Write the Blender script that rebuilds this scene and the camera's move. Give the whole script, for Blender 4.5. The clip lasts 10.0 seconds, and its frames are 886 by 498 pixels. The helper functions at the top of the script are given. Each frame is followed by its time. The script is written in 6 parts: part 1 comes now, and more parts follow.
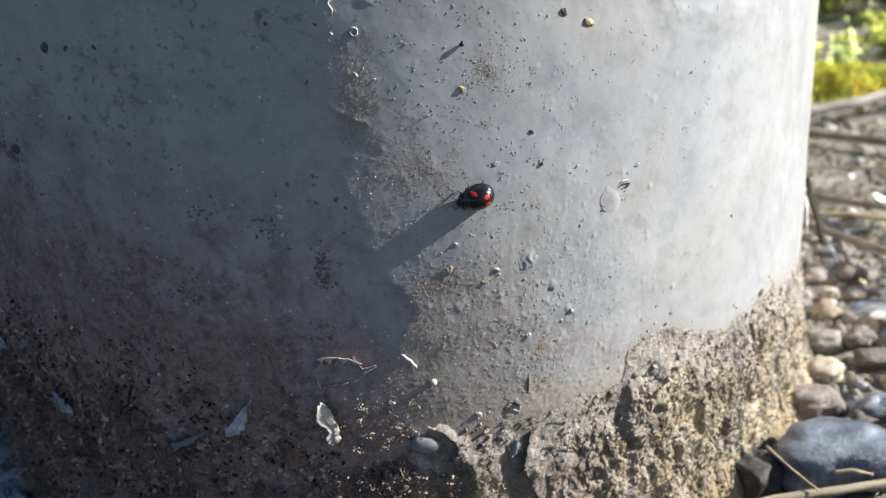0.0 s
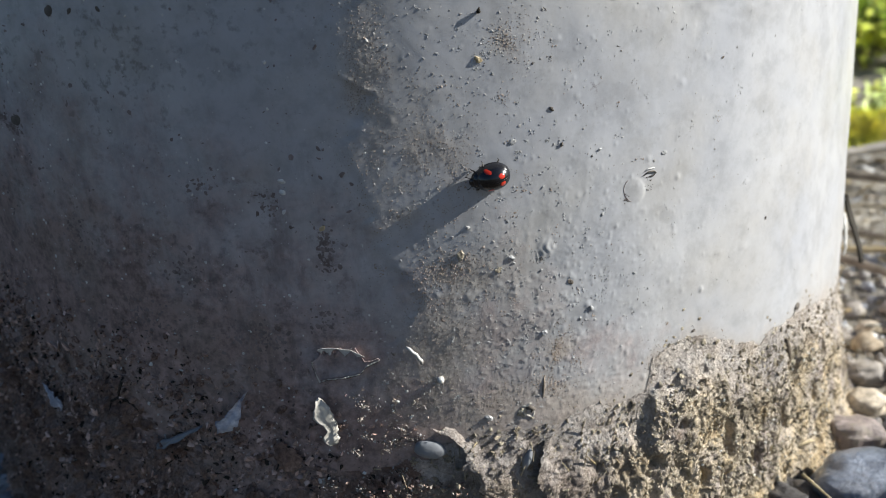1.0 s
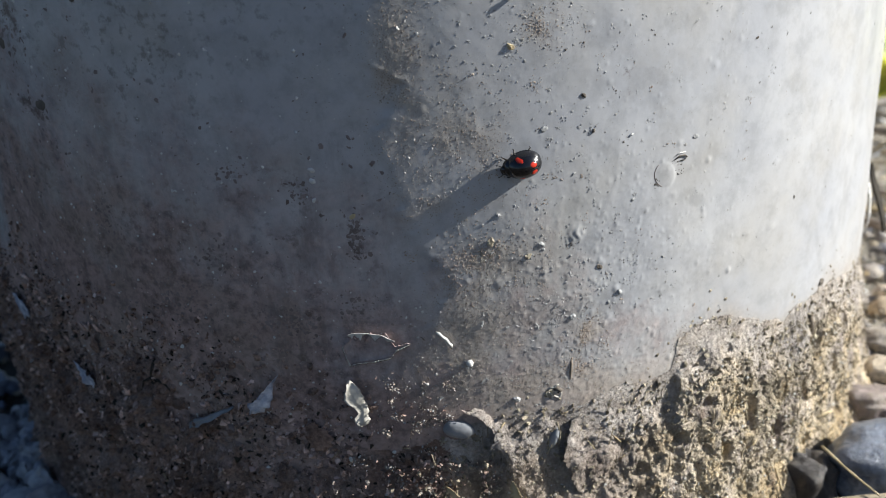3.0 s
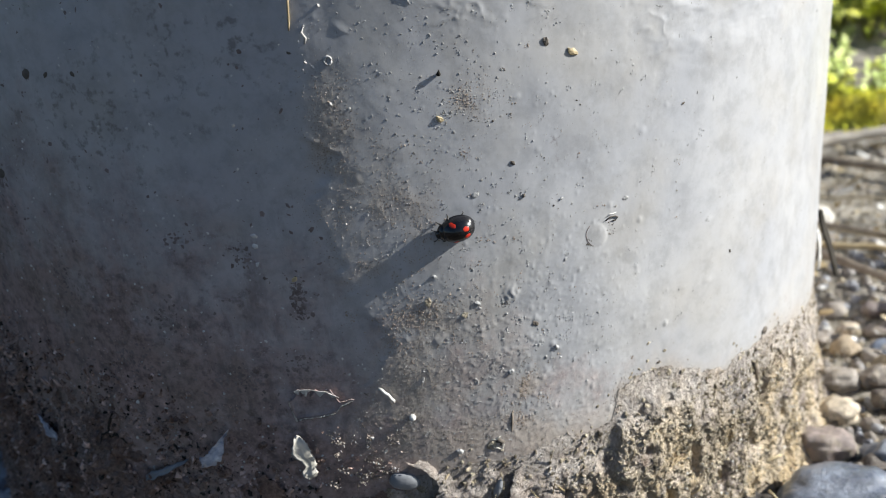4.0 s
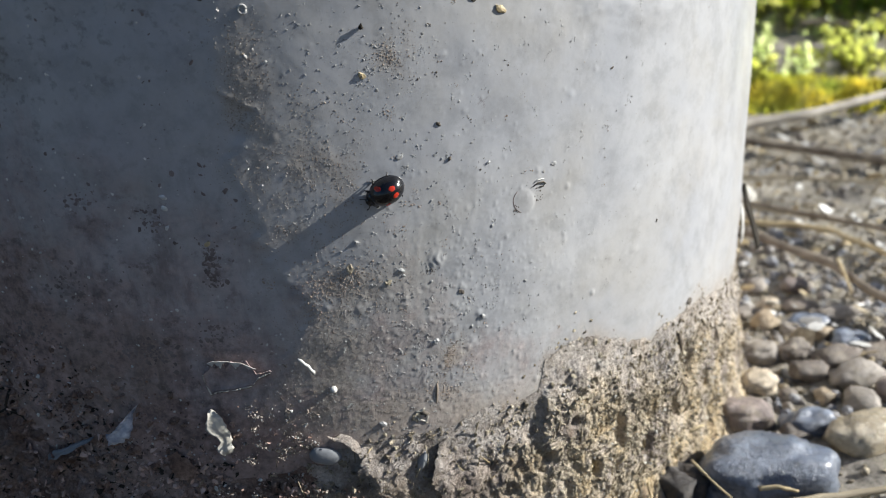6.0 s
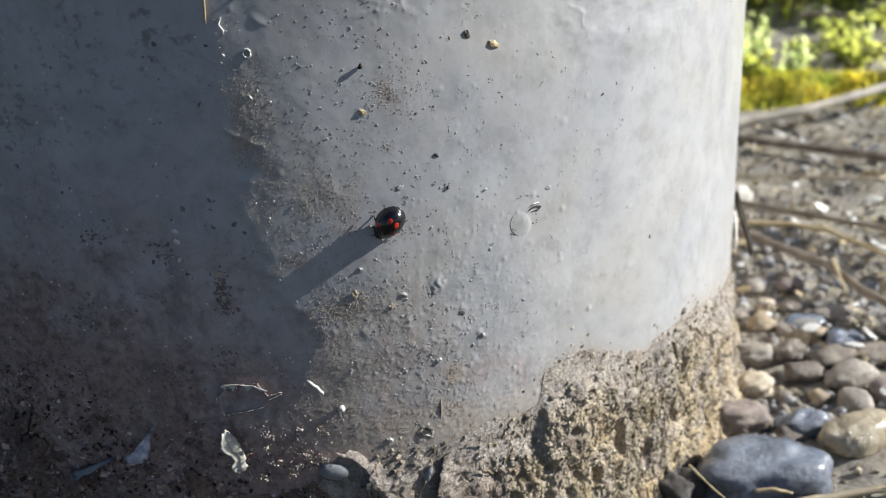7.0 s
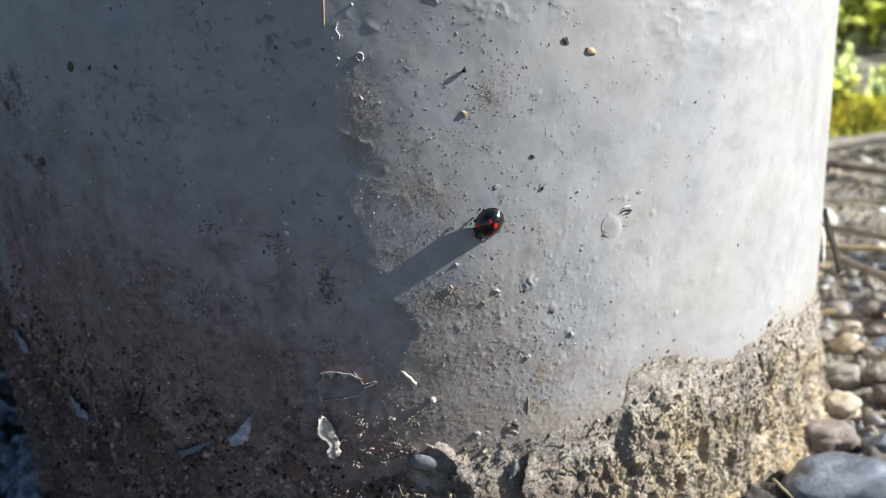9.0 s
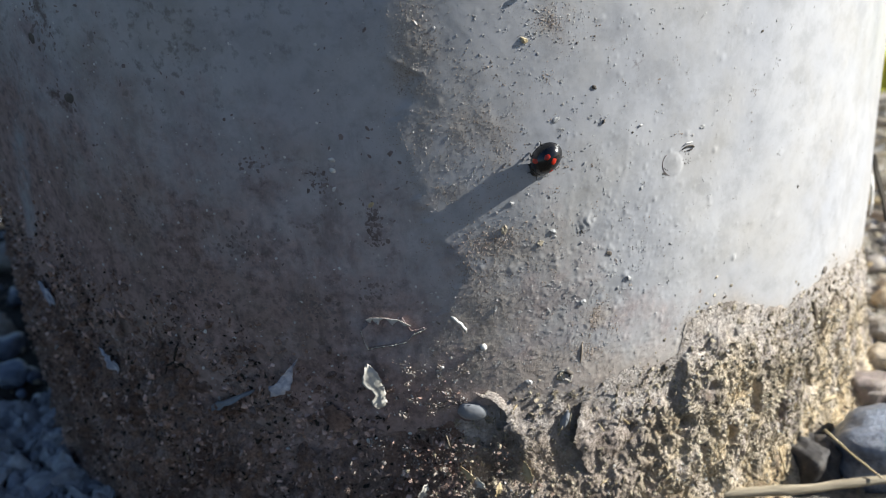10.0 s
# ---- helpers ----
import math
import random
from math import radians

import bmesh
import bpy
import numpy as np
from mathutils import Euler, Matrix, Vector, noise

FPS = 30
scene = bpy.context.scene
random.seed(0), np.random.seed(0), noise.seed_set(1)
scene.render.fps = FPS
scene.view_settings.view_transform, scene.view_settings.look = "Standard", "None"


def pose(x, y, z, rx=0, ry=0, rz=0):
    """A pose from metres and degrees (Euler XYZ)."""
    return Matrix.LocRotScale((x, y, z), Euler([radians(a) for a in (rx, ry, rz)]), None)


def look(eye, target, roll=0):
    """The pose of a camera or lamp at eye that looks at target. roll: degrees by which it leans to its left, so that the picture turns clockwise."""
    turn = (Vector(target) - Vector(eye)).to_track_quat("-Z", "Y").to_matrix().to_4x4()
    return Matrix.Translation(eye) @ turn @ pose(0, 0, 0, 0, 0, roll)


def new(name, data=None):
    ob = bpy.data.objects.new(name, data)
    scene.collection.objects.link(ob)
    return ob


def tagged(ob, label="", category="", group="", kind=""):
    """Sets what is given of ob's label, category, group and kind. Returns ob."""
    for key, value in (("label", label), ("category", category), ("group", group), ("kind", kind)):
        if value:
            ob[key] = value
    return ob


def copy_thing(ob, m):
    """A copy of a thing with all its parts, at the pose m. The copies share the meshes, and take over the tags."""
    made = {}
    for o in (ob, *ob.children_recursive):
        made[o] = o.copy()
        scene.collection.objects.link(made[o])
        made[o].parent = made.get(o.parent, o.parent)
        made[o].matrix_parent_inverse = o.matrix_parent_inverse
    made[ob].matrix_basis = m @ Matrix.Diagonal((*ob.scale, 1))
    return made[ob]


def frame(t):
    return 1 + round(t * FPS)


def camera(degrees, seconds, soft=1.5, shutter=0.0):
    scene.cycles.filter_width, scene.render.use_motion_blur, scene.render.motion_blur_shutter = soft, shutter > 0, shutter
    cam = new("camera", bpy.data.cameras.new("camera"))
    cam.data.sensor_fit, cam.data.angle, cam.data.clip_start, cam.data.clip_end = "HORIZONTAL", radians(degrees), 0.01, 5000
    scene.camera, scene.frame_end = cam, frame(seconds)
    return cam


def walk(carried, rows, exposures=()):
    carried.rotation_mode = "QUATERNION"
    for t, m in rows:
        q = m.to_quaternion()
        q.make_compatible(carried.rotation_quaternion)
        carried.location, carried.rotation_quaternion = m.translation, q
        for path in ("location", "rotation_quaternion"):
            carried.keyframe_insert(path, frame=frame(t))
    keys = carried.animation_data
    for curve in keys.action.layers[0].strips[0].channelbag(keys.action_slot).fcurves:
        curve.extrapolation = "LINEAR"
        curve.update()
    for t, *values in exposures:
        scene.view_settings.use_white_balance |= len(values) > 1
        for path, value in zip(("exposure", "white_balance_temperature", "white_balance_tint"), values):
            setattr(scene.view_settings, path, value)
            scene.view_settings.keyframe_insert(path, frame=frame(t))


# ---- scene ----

# camera and its path: metres and degrees, the pole's axis stands at x = y = 0
cam = camera(58.45, 10.0, soft=1.0)
cam.data.dof.use_dof = True
cam.data.dof.focus_distance = 0.088
cam.data.dof.aperture_fstop = 32.0
EXPOSURE = 0.86
PATH = [
    (0, -0.00629, -0.16966, 0.08491, -22.043, 5.609, -7.791),
    (0.2, -0.00554, -0.17135, 0.08343, -20.397, 5.683, -8.05),
    (0.3, -0.00278, -0.17274, 0.08516, -18.168, 5.725, -8.173),
    (0.4, 0.00117, -0.17522, 0.08512, -16.871, 5.18, -7.535),
    (0.5, 0.00358, -0.17929, 0.07894, -17.28, 4.768, -6.655),
    (0.6, 0.00307, -0.18039, 0.06939, -16.192, 6.538, -5.356),
    (0.8, -0.00460, -0.17091, 0.07023, -14.780, 4.827, -5.457),
    (1, -0.00495, -0.16703, 0.07522, -17.841, 4.73, -5.364),
    (1.2, -0.00411, -0.16895, 0.07469, -19.095, 4.332, -4.961),
    (1.5, -0.00531, -0.16321, 0.07539, -20.325, 4.058, -5.244),
    (1.7, -0.00406, -0.16366, 0.07485, -20.379, 3.916, -5.837),
    (2, -0.00203, -0.1677, 0.0756, -19.584, 4.177, -5.004),
    (2.2, -0.00719, -0.16765, 0.07688, -20.496, 4.446, -4.441),
    (2.5, -0.00756, -0.16617, 0.0797, -21.258, 4.489, -4.538),
    (2.7, -0.00749, -0.16516, 0.08004, -21.988, 5.046, -5.031),
    (3.8, -0.00141, -0.16523, 0.08255, -21.503, 5.004, -5.124),
    (4, 0.00062, -0.16781, 0.08469, -20.275, 5.624, -4.973),
    (4.2, -0.00114, -0.16719, 0.08657, -20.130, 5.348, -4.246),
    (4.5, 0, -0.16571, 0.08748, -20.43, 5.389, -5.357),
    (4.7, 0.00201, -0.16517, 0.09052, -20.694, 5.171, -6.267),
    (5, 0.00036, -0.16711, 0.08792, -20.394, 5.656, -6.277),
    (5.2, -0.00012, -0.16582, 0.08894, -22.346, 5.392, -7.752),
    (5.5, 0.0049, -0.16768, 0.08661, -22.132, 4.821, -6.909),
    (5.7, 0.00223, -0.16553, 0.08001, -21.674, 2.963, -8.744),
    (6.8, 0.00121, -0.16668, 0.08878, -22.551, 4.798, -9.931),
    (7, 0.00194, -0.16787, 0.08636, -22.377, 4.795, -9.65),
    (7.2, 0.00347, -0.16932, 0.08757, -21.863, 5.655, -9.637),
    (7.5, 0.00217, -0.17072, 0.08638, -22.561, 6.956, -7.835),
    (7.7, 0.00077, -0.17236, 0.08544, -23.588, 6.237, -7.075),
    (8, -0.00376, -0.17779, 0.0841, -20.769, 6.807, -5.701),
    (8.2, -0.00809, -0.17146, 0.08637, -22.035, 6.206, -4.958),
    (8.5, 0.00122, -0.17237, 0.08739, -21.971, 6.993, -4.089),
    (8.7, -0.00036, -0.17255, 0.08257, -22.475, 6.606, -4.778),
    (9, -0.00216, -0.17223, 0.08482, -20.01, 5.048, -4.616),
    (9.2, -0.00595, -0.17202, 0.08359, -20.984, 5.541, -3.800),
    (9.5, -0.00701, -0.16945, 0.08063, -21.973, 5.328, -4.659),
    (9.7, -0.00578, -0.16931, 0.08255, -21.315, 6.018, -4.209),
    (10, -0.00865, -0.1684, 0.08041, -22.216, 5.215, -4.809),
]
# the camera's own slow brightening and darkening
EXPOSE = [(0.0, 0.14), (0.5, 0.03), (1.0, 0.0), (2.5, 0.08), (4.5, 0.0), (5.5, -0.09), (7.2, -0.11), (8.2, -0.04), (9.0, 0.12), (10.0, 0.18)]
walk(cam, [(t, pose(x, y, z, 90 + p, r, w)) for t, x, y, z, p, r, w in PATH], [(t, EXPOSURE + e) for t, e in EXPOSE])

# light: low clear sun and blue sky
SUN_TURN, SUN_UP = 85.2, 29.0
to_sun = Vector((math.cos(radians(SUN_UP)) * math.sin(radians(SUN_TURN)), -math.cos(radians(SUN_UP)) * math.cos(radians(SUN_TURN)), math.sin(radians(SUN_UP))))
world = bpy.data.worlds.new("sky")
scene.world = world
world.use_nodes = True
sky = world.node_tree.nodes.new("ShaderNodeTexSky")
sky.sky_type = "NISHITA"
sky.sun_disc = False
sky.ozone_density = 4.6
sky.sun_elevation = radians(SUN_UP)
sky.sun_rotation = math.atan2(to_sun.x, to_sun.y)
background = world.node_tree.nodes["Background"]
background.inputs["Strength"].default_value = 0.0445
world.node_tree.links.new(sky.outputs[0], background.inputs["Color"])
sun_data = bpy.data.lights.new("sun", "SUN")
sun_data.energy, sun_data.angle, sun_data.color = 5.0, radians(0.55), (1.0, 0.982, 0.928)
sun = new("sun", sun_data)
sun.matrix_world = look(to_sun * 5, (0, 0, 0))

MM = 0.001
R = 84.0      # radius of the pole, mm


# ---- small tools ----
def hashed(i, j, seed):
    n = (i * 374761393 + j * 668265263 + seed * 974634541) & 0xFFFFFFFF
    n = ((n ^ (n >> 13)) * 1274126177) & 0xFFFFFFFF
    return ((n ^ (n >> 16)) & 0xFFFF) / 65535.0


def value_noise(x, y, seed=0):
    """Smooth noise from 0 to 1 on arrays."""
    x, y = np.asarray(x, float), np.asarray(y, float)
    i, j = np.floor(x).astype(np.int64), np.floor(y).astype(np.int64)
    u, v = x - i, y - j
    u, v = u * u * u * (u * (6 * u - 15) + 10), v * v * v * (v * (6 * v - 15) + 10)
    a, b, c, d = hashed(i, j, seed), hashed(i + 1, j, seed), hashed(i, j + 1, seed), hashed(i + 1, j + 1, seed)
    return (a * (1 - u) + b * u) * (1 - v) + (c * (1 - u) + d * u) * v


def fbm(x, y, octaves=4, seed=0, gain=0.5):
    total, amp, norm = 0.0, 1.0, 0.0
    for k in range(octaves):
        total = total + amp * value_noise(x * 2 ** k + 17.3 * k, y * 2 ** k - 9.1 * k, seed + k)
        norm, amp = norm + amp, amp * gain
    return total / norm


def smooth(e0, e1, x):
    t = np.clip((x - e0) / (e1 - e0), 0, 1)
    return t * t * (3 - 2 * t)


def mesh_from(name, verts, faces, mat=None, shade=True):
    me = bpy.data.meshes.new(name)
    me.from_pydata([tuple(v) for v in verts], [], [tuple(f) for f in faces])
    if shade:
        me.polygons.foreach_set("use_smooth", [True] * len(me.polygons))
    if mat:
        me.materials.append(mat)
    me.update()
    return me


def grid_mesh(name, X, Y, Z, mat, keep=None, shade=True):
    """A sheet through the points of three equal arrays (mm); keep picks its cells."""
    n, m = X.shape
    verts = np.stack([X.ravel(), Y.ravel(), Z.ravel()], 1) * MM
    idx = np.arange(n * m).reshape(n, m)
    quads = np.stack([idx[:-1, :-1], idx[1:, :-1], idx[1:, 1:], idx[:-1, 1:]], -1)
    quads = quads.reshape(-1, 4) if keep is None else quads[keep]
    used = np.unique(quads)
    back = np.full(n * m, -1)
    back[used] = np.arange(len(used))
    verts, quads = verts[used], back[quads]
    me = bpy.data.meshes.new(name)
    me.vertices.add(len(verts))
    me.vertices.foreach_set("co", verts.ravel())
    me.loops.add(quads.size)
    me.loops.foreach_set("vertex_index", quads.ravel().astype(np.int32))
    me.polygons.add(len(quads))
    me.polygons.foreach_set("loop_start", np.arange(0, quads.size, 4, dtype=np.int32))
    me.polygons.foreach_set("loop_total", np.full(len(quads), 4, dtype=np.int32))
    me.update(calc_edges=True)
    me.polygons.foreach_set("use_smooth", [shade] * len(me.polygons))
    me.materials.append(mat)
    me.validate()
    return me


def put(name, me, parent=None, label=""):
    ob = new(name, me)
    if parent:
        ob.parent = parent
    if label:
        ob["label"] = label
    return ob


def part(name, bm, mat, parent, label="", shade=True):
    me = bpy.data.meshes.new(name)
    bm.to_mesh(me)
    bm.free()
    me.materials.append(mat)
    me.polygons.foreach_set("use_smooth", [shade] * len(me.polygons))
    return put(name, me, parent, label)


def lump_verts(sub=2):
    bm = bmesh.new()
    bmesh.ops.create_icosphere(bm, subdivisions=sub, radius=1.0)
    v = np.array([p.co[:] for p in bm.verts])
    f = np.array([[p.index for p in q.verts] for q in bm.faces])
    bm.free()
    return v, f


ICO = {k: lump_verts(k) for k in (1, 2, 3, 4)}


def turn_matrix(rng):
    q = rng.normal(size=4)
    a, b, c, d = q / np.linalg.norm(q)
    return np.array([[1 - 2 * (c * c + d * d), 2 * (b * c - d * a), 2 * (b * d + c * a)], [2 * (b * c + d * a), 1 - 2 * (b * b + d * d), 2 * (c * d - b * a)], [2 * (b * d - c * a), 2 * (c * d + b * a), 1 - 2 * (b * b + c * c)]])


def flat_grains(name, th, z, h, size, mat, rng, low=0.3, rough=0.3, slim=0.5):
    """One mesh of low irregular grains that sit on the post (mm)."""
    v0, f0 = ICO[1]
    V, F = [], []
    for k in range(len(th)):
        a, g = radians(th[k]), rng.uniform(0, 6.28)
        n, e = np.array([math.sin(a), -math.cos(a), 0]), np.array([math.cos(a), math.sin(a), 0])
        up = np.array([0, 0, 1.0])
        x, y = math.cos(g) * e + math.sin(g) * up, -math.sin(g) * e + math.cos(g) * up
        w = v0 * (1 + rough * rng.uniform(-1, 1, (len(v0), 1))) * np.array([1.0, rng.uniform(slim, 1.0), low * rng.uniform(0.6, 1.5)]) * size[k]
        V.append(w[:, :1] * x + w[:, 1:2] * y + w[:, 2:] * n + on_pole(th[k], z[k], h[k]))
        F.append(f0 + k * len(v0))
    return mesh_from(name, np.concatenate(V) * MM, np.concatenate(F), mat, False)


def many_lumps(name, centres, sizes, mat, rng, sub=1, squash=0.7, rough=0.3, shade=False):
    """One mesh of many irregular grains (mm)."""
    v0, f0 = ICO[sub]
    V, F = [], []
    for k, (c, s) in enumerate(zip(centres, sizes)):
        w = v0 * (1 + rough * rng.uniform(-1, 1, (len(v0), 1))) * np.array([1.0, rng.uniform(0.6, 1.0), squash * rng.uniform(0.7, 1.2)])
        V.append(w @ turn_matrix(rng).T * s + c)
        F.append(f0 + k * len(v0))
    return mesh_from(name, np.concatenate(V) * MM, np.concatenate(F), mat, shade)


def tube(bm, pts, radii, sides=7):
    """A tapered tube through points (mm)."""
    pts = [Vector(p) for p in pts]
    rings = []
    for k, p in enumerate(pts):
        d = (pts[min(k + 1, len(pts) - 1)] - pts[max(k - 1, 0)]).normalized()
        a = d.cross(Vector((0.31, 0.2, 0.93))).normalized()
        b = d.cross(a)
        rings.append([bm.verts.new((p + float(radii[k]) * (math.cos(2 * math.pi * i / sides) * a + math.sin(2 * math.pi * i / sides) * b)) * MM) for i in range(sides)])
    for r0, r1 in zip(rings, rings[1:]):
        for i in range(sides):
            bm.faces.new((r0[i], r0[(i + 1) % sides], r1[(i + 1) % sides], r1[i]))
    bm.faces.new(rings[0][::-1])
    bm.faces.new(rings[-1])


def on_pole(th, z, h=0.0):
    """The place (mm) at th degrees round the pole, z high, h off the paint."""
    a = np.radians(th)
    return np.stack([(R + h) * np.sin(a), -(R + h) * np.cos(a), np.asarray(z) + 0 * a], -1)


# ---- materials ----
def material(name):
    m = bpy.data.materials.new(name)
    m.use_nodes = True
    nt = m.node_tree
    return m, nt, nt.nodes["Principled BSDF"], nt.nodes, nt.links


def coords(nt, scale=1000.0, stretch=(1, 1, 1)):
    tc = nt.nodes.new("ShaderNodeTexCoord")
    mp = nt.nodes.new("ShaderNodeMapping")
    mp.inputs["Scale"].default_value = [scale * s for s in stretch]
    nt.links.new(tc.outputs["Object"], mp.inputs["Vector"])
    return mp.outputs[0]


def noise_out(nt, vec, scale, detail=4.0, rough=0.55):
    n = nt.nodes.new("ShaderNodeTexNoise")
    n.inputs["Scale"].default_value, n.inputs["Detail"].default_value, n.inputs["Roughness"].default_value = scale, detail, rough
    nt.links.new(vec, n.inputs["Vector"])
    return n.outputs["Fac"]


def ramp(nt, fac, stops):
    r = nt.nodes.new("ShaderNodeValToRGB")
    while len(r.color_ramp.elements) < len(stops):
        r.color_ramp.elements.new(0.5)
    for e, (p, c) in zip(r.color_ramp.elements, stops):
        e.position, e.color = p, (*c, 1) if len(c) == 3 else c
    nt.links.new(fac, r.inputs[0])
    return r.outputs[0]


def grey(p, v):
    return (p, (v, v, v))


def mix(nt, fac, a, b, mode="MIX"):
    n = nt.nodes.new("ShaderNodeMix")
    n.data_type, n.blend_type = "RGBA", mode
    for k, v in ((0, fac), (6, a), (7, b)):
        if isinstance(v, (int, float)):
            n.inputs[k].default_value = v
        elif isinstance(v, tuple):
            n.inputs[k].default_value = (*v, 1)
        else:
            nt.links.new(v, n.inputs[k])
    return n.outputs[2]


def math_node(nt, op, a, b=0.0):
    n = nt.nodes.new("ShaderNodeMath")
    n.operation = op
    for k, v in ((0, a), (1, b)):
        if isinstance(v, (int, float)):
            n.inputs[k].default_value = v
        else:
            nt.links.new(v, n.inputs[k])
    return n.outputs[0]


def bump(nt, bsdf, height, strength, distance):
    n = nt.nodes.new("ShaderNodeBump")
    n.inputs["Strength"].default_value, n.inputs["Distance"].default_value = strength, distance
    nt.links.new(height, n.inputs["Height"])
    nt.links.new(n.outputs[0], bsdf.inputs["Normal"])


def height_mm(nt):
    tc = nt.nodes.new("ShaderNodeTexCoord")
    sx = nt.nodes.new("ShaderNodeSeparateXYZ")
    nt.links.new(tc.outputs["Object"], sx.inputs[0])
    return math_node(nt, "MULTIPLY", sx.outputs[2], 1000.0), sx


def paint_material():
    m, nt, b, nodes, links = material("grey_paint")
    v = coords(nt)
    z, sx = height_mm(nt)
    cloud = noise_out(nt, v, 0.07, 5)
    base = ramp(nt, cloud, [(0.3, (0.405, 0.416, 0.443)), (0.7, (0.493, 0.496, 0.503))])
    # mud film splashed up from soil, higher on the shaded side to deepen shade
    dust = noise_out(nt, v, 0.16, 7, 0.65)
    side = math_node(nt, "MAXIMUM", math_node(nt, "MULTIPLY", sx.outputs[0], -620.0), -24.0)
    low = math_node(nt, "MULTIPLY", math_node(nt, "SUBTRACT", math_node(nt, "ADD", 52.0, side), z), 0.016)
    dusty = ramp(nt, math_node(nt, "ADD", dust, low), [grey(0.55, 0), grey(0.98, 0.92)])
    film = ramp(nt, noise_out(nt, v, 0.8, 6, 0.65), [(0.33, (0.14, 0.093, 0.082)), (0.66, (0.48, 0.335, 0.29))])
    # hue of the shade, put into the paint as a thin brownish tint
    lower_part = math_node(nt, "MINIMUM", math_node(nt, "MAXIMUM", math_node(nt, "MULTIPLY", math_node(nt, "SUBTRACT", 72.0, z), 0.03), 0.12), 1.0)
    shade_tint = math_node(nt, "MULTIPLY", math_node(nt, "MULTIPLY", lower_part, math_node(nt, "MINIMUM", math_node(nt, "MAXIMUM", math_node(nt, "MULTIPLY", side, 0.1), 0.0), 1.0)), ramp(nt, noise_out(nt, v, 0.1, 6, 0.65), [grey(0.35, 0.25), grey(0.65, 0.75)]))
    base = mix(nt, shade_tint, base, (0.55, 0.46, 0.455))
    base = mix(nt, dusty, base, film)
    faint = ramp(nt, noise_out(nt, v, 0.11, 6, 0.7), [grey(0.5, 0), grey(0.72, 0.3)])
    base = mix(nt, faint, base, (0.30, 0.285, 0.26))
    cloudy = ramp(nt, noise_out(nt, v, 0.3, 6, 0.68), [grey(0.36, 0.80), grey(0.52, 1.0), grey(0.70, 1.07)])
    base = mix(nt, 0.75, base, cloudy, "MULTIPLY")
    # dark splashed spots
    spots = ramp(nt, noise_out(nt, v, 0.8, 5, 0.6), [grey(0.55, 0), grey(0.66, 0.55)])
    place = ramp(nt, noise_out(nt, v, 0.045, 3), [grey(0.45, 0), grey(0.6, 1)])
    weather = math_node(nt, "MINIMUM", math_node(nt, "MAXIMUM", math_node(nt, "MULTIPLY", side, 0.12), 0.06), 1.0)
    base = mix(nt, math_node(nt, "MULTIPLY", math_node(nt, "MULTIPLY", spots, place), weather), base, (0.09, 0.08, 0.07))
    fleck = ramp(nt, noise_out(nt, v, 0.5, 6, 0.7), [grey(0.55, 0), grey(0.64, 0.55)])
    base = mix(nt, math_node(nt, "MULTIPLY", math_node(nt, "MULTIPLY", fleck, lower_part), weather), base, (0.10, 0.08, 0.078))
    # brown smears run down on the weather side
    smear = ramp(nt, noise_out(nt, coords(nt, 1000.0, (1, 1, 0.3)), 0.3, 7, 0.7), [grey(0.52, 0), grey(0.68, 0.75)])
    base = mix(nt, math_node(nt, "MULTIPLY", math_node(nt, "MULTIPLY", smear, lower_part), weather), base, (0.15, 0.115, 0.105))
    sand = ramp(nt, noise_out(nt, v, 0.09, 5, 0.6), [grey(0.45, 0), grey(0.68, 0.2)])
    base = mix(nt, sand, base, (0.44, 0.39, 0.30))
    baked = nodes.new("ShaderNodeAttribute")
    baked.attribute_name = "dust"
    crumbly = ramp(nt, noise_out(nt, v, 1.6, 5, 0.7), [(0.35, (0.335, 0.285, 0.24)), (0.65, (0.50, 0.445, 0.385))])
    base = mix(nt, math_node(nt, "MULTIPLY", baked.outputs["Fac"], 0.68), base, crumbly)
    # dried dirt in ragged patches, and a stripe rubbed bare
    dirt = nodes.new("ShaderNodeAttribute")
    dirt.attribute_name = "stain"
    ragged = math_node(nt, "ADD", dirt.outputs["Fac"], math_node(nt, "MULTIPLY", math_node(nt, "SUBTRACT", noise_out(nt, v, 0.75, 7, 0.75), 0.5), 2.4))
    base = mix(nt, math_node(nt, "MULTIPLY", ramp(nt, ragged, [grey(0.35, 0), grey(0.85, 0.85)]), ramp(nt, dirt.outputs["Fac"], [grey(0.02, 0), grey(0.2, 1)])), base, (0.115, 0.08, 0.066))
    bare = nodes.new("ShaderNodeAttribute")
    bare.attribute_name = "rubbed"
    base = mix(nt, math_node(nt, "MULTIPLY", bare.outputs["Fac"], ramp(nt, noise_out(nt, v, 0.35, 6, 0.7), [grey(0.35, 0.1), grey(0.6, 0.65)])), base, (0.36, 0.41, 0.44))
    links.new(base, b.inputs["Base Color"])
    links.new(ramp(nt, dusty, [grey(0.0, 0.36), grey(0.8, 0.85)]), b.inputs["Roughness"])
    b.inputs["Specular IOR Level"].default_value = 0.45
    caked = math_node(nt, "MULTIPLY", dusty, math_node(nt, "MULTIPLY", noise_out(nt, v, 0.9, 7, 0.75), 5.0))
    bump(nt, b, math_node(nt, "ADD", noise_out(nt, v, 0.7, 5, 0.5), caked), 0.3, 0.00009)
    return m


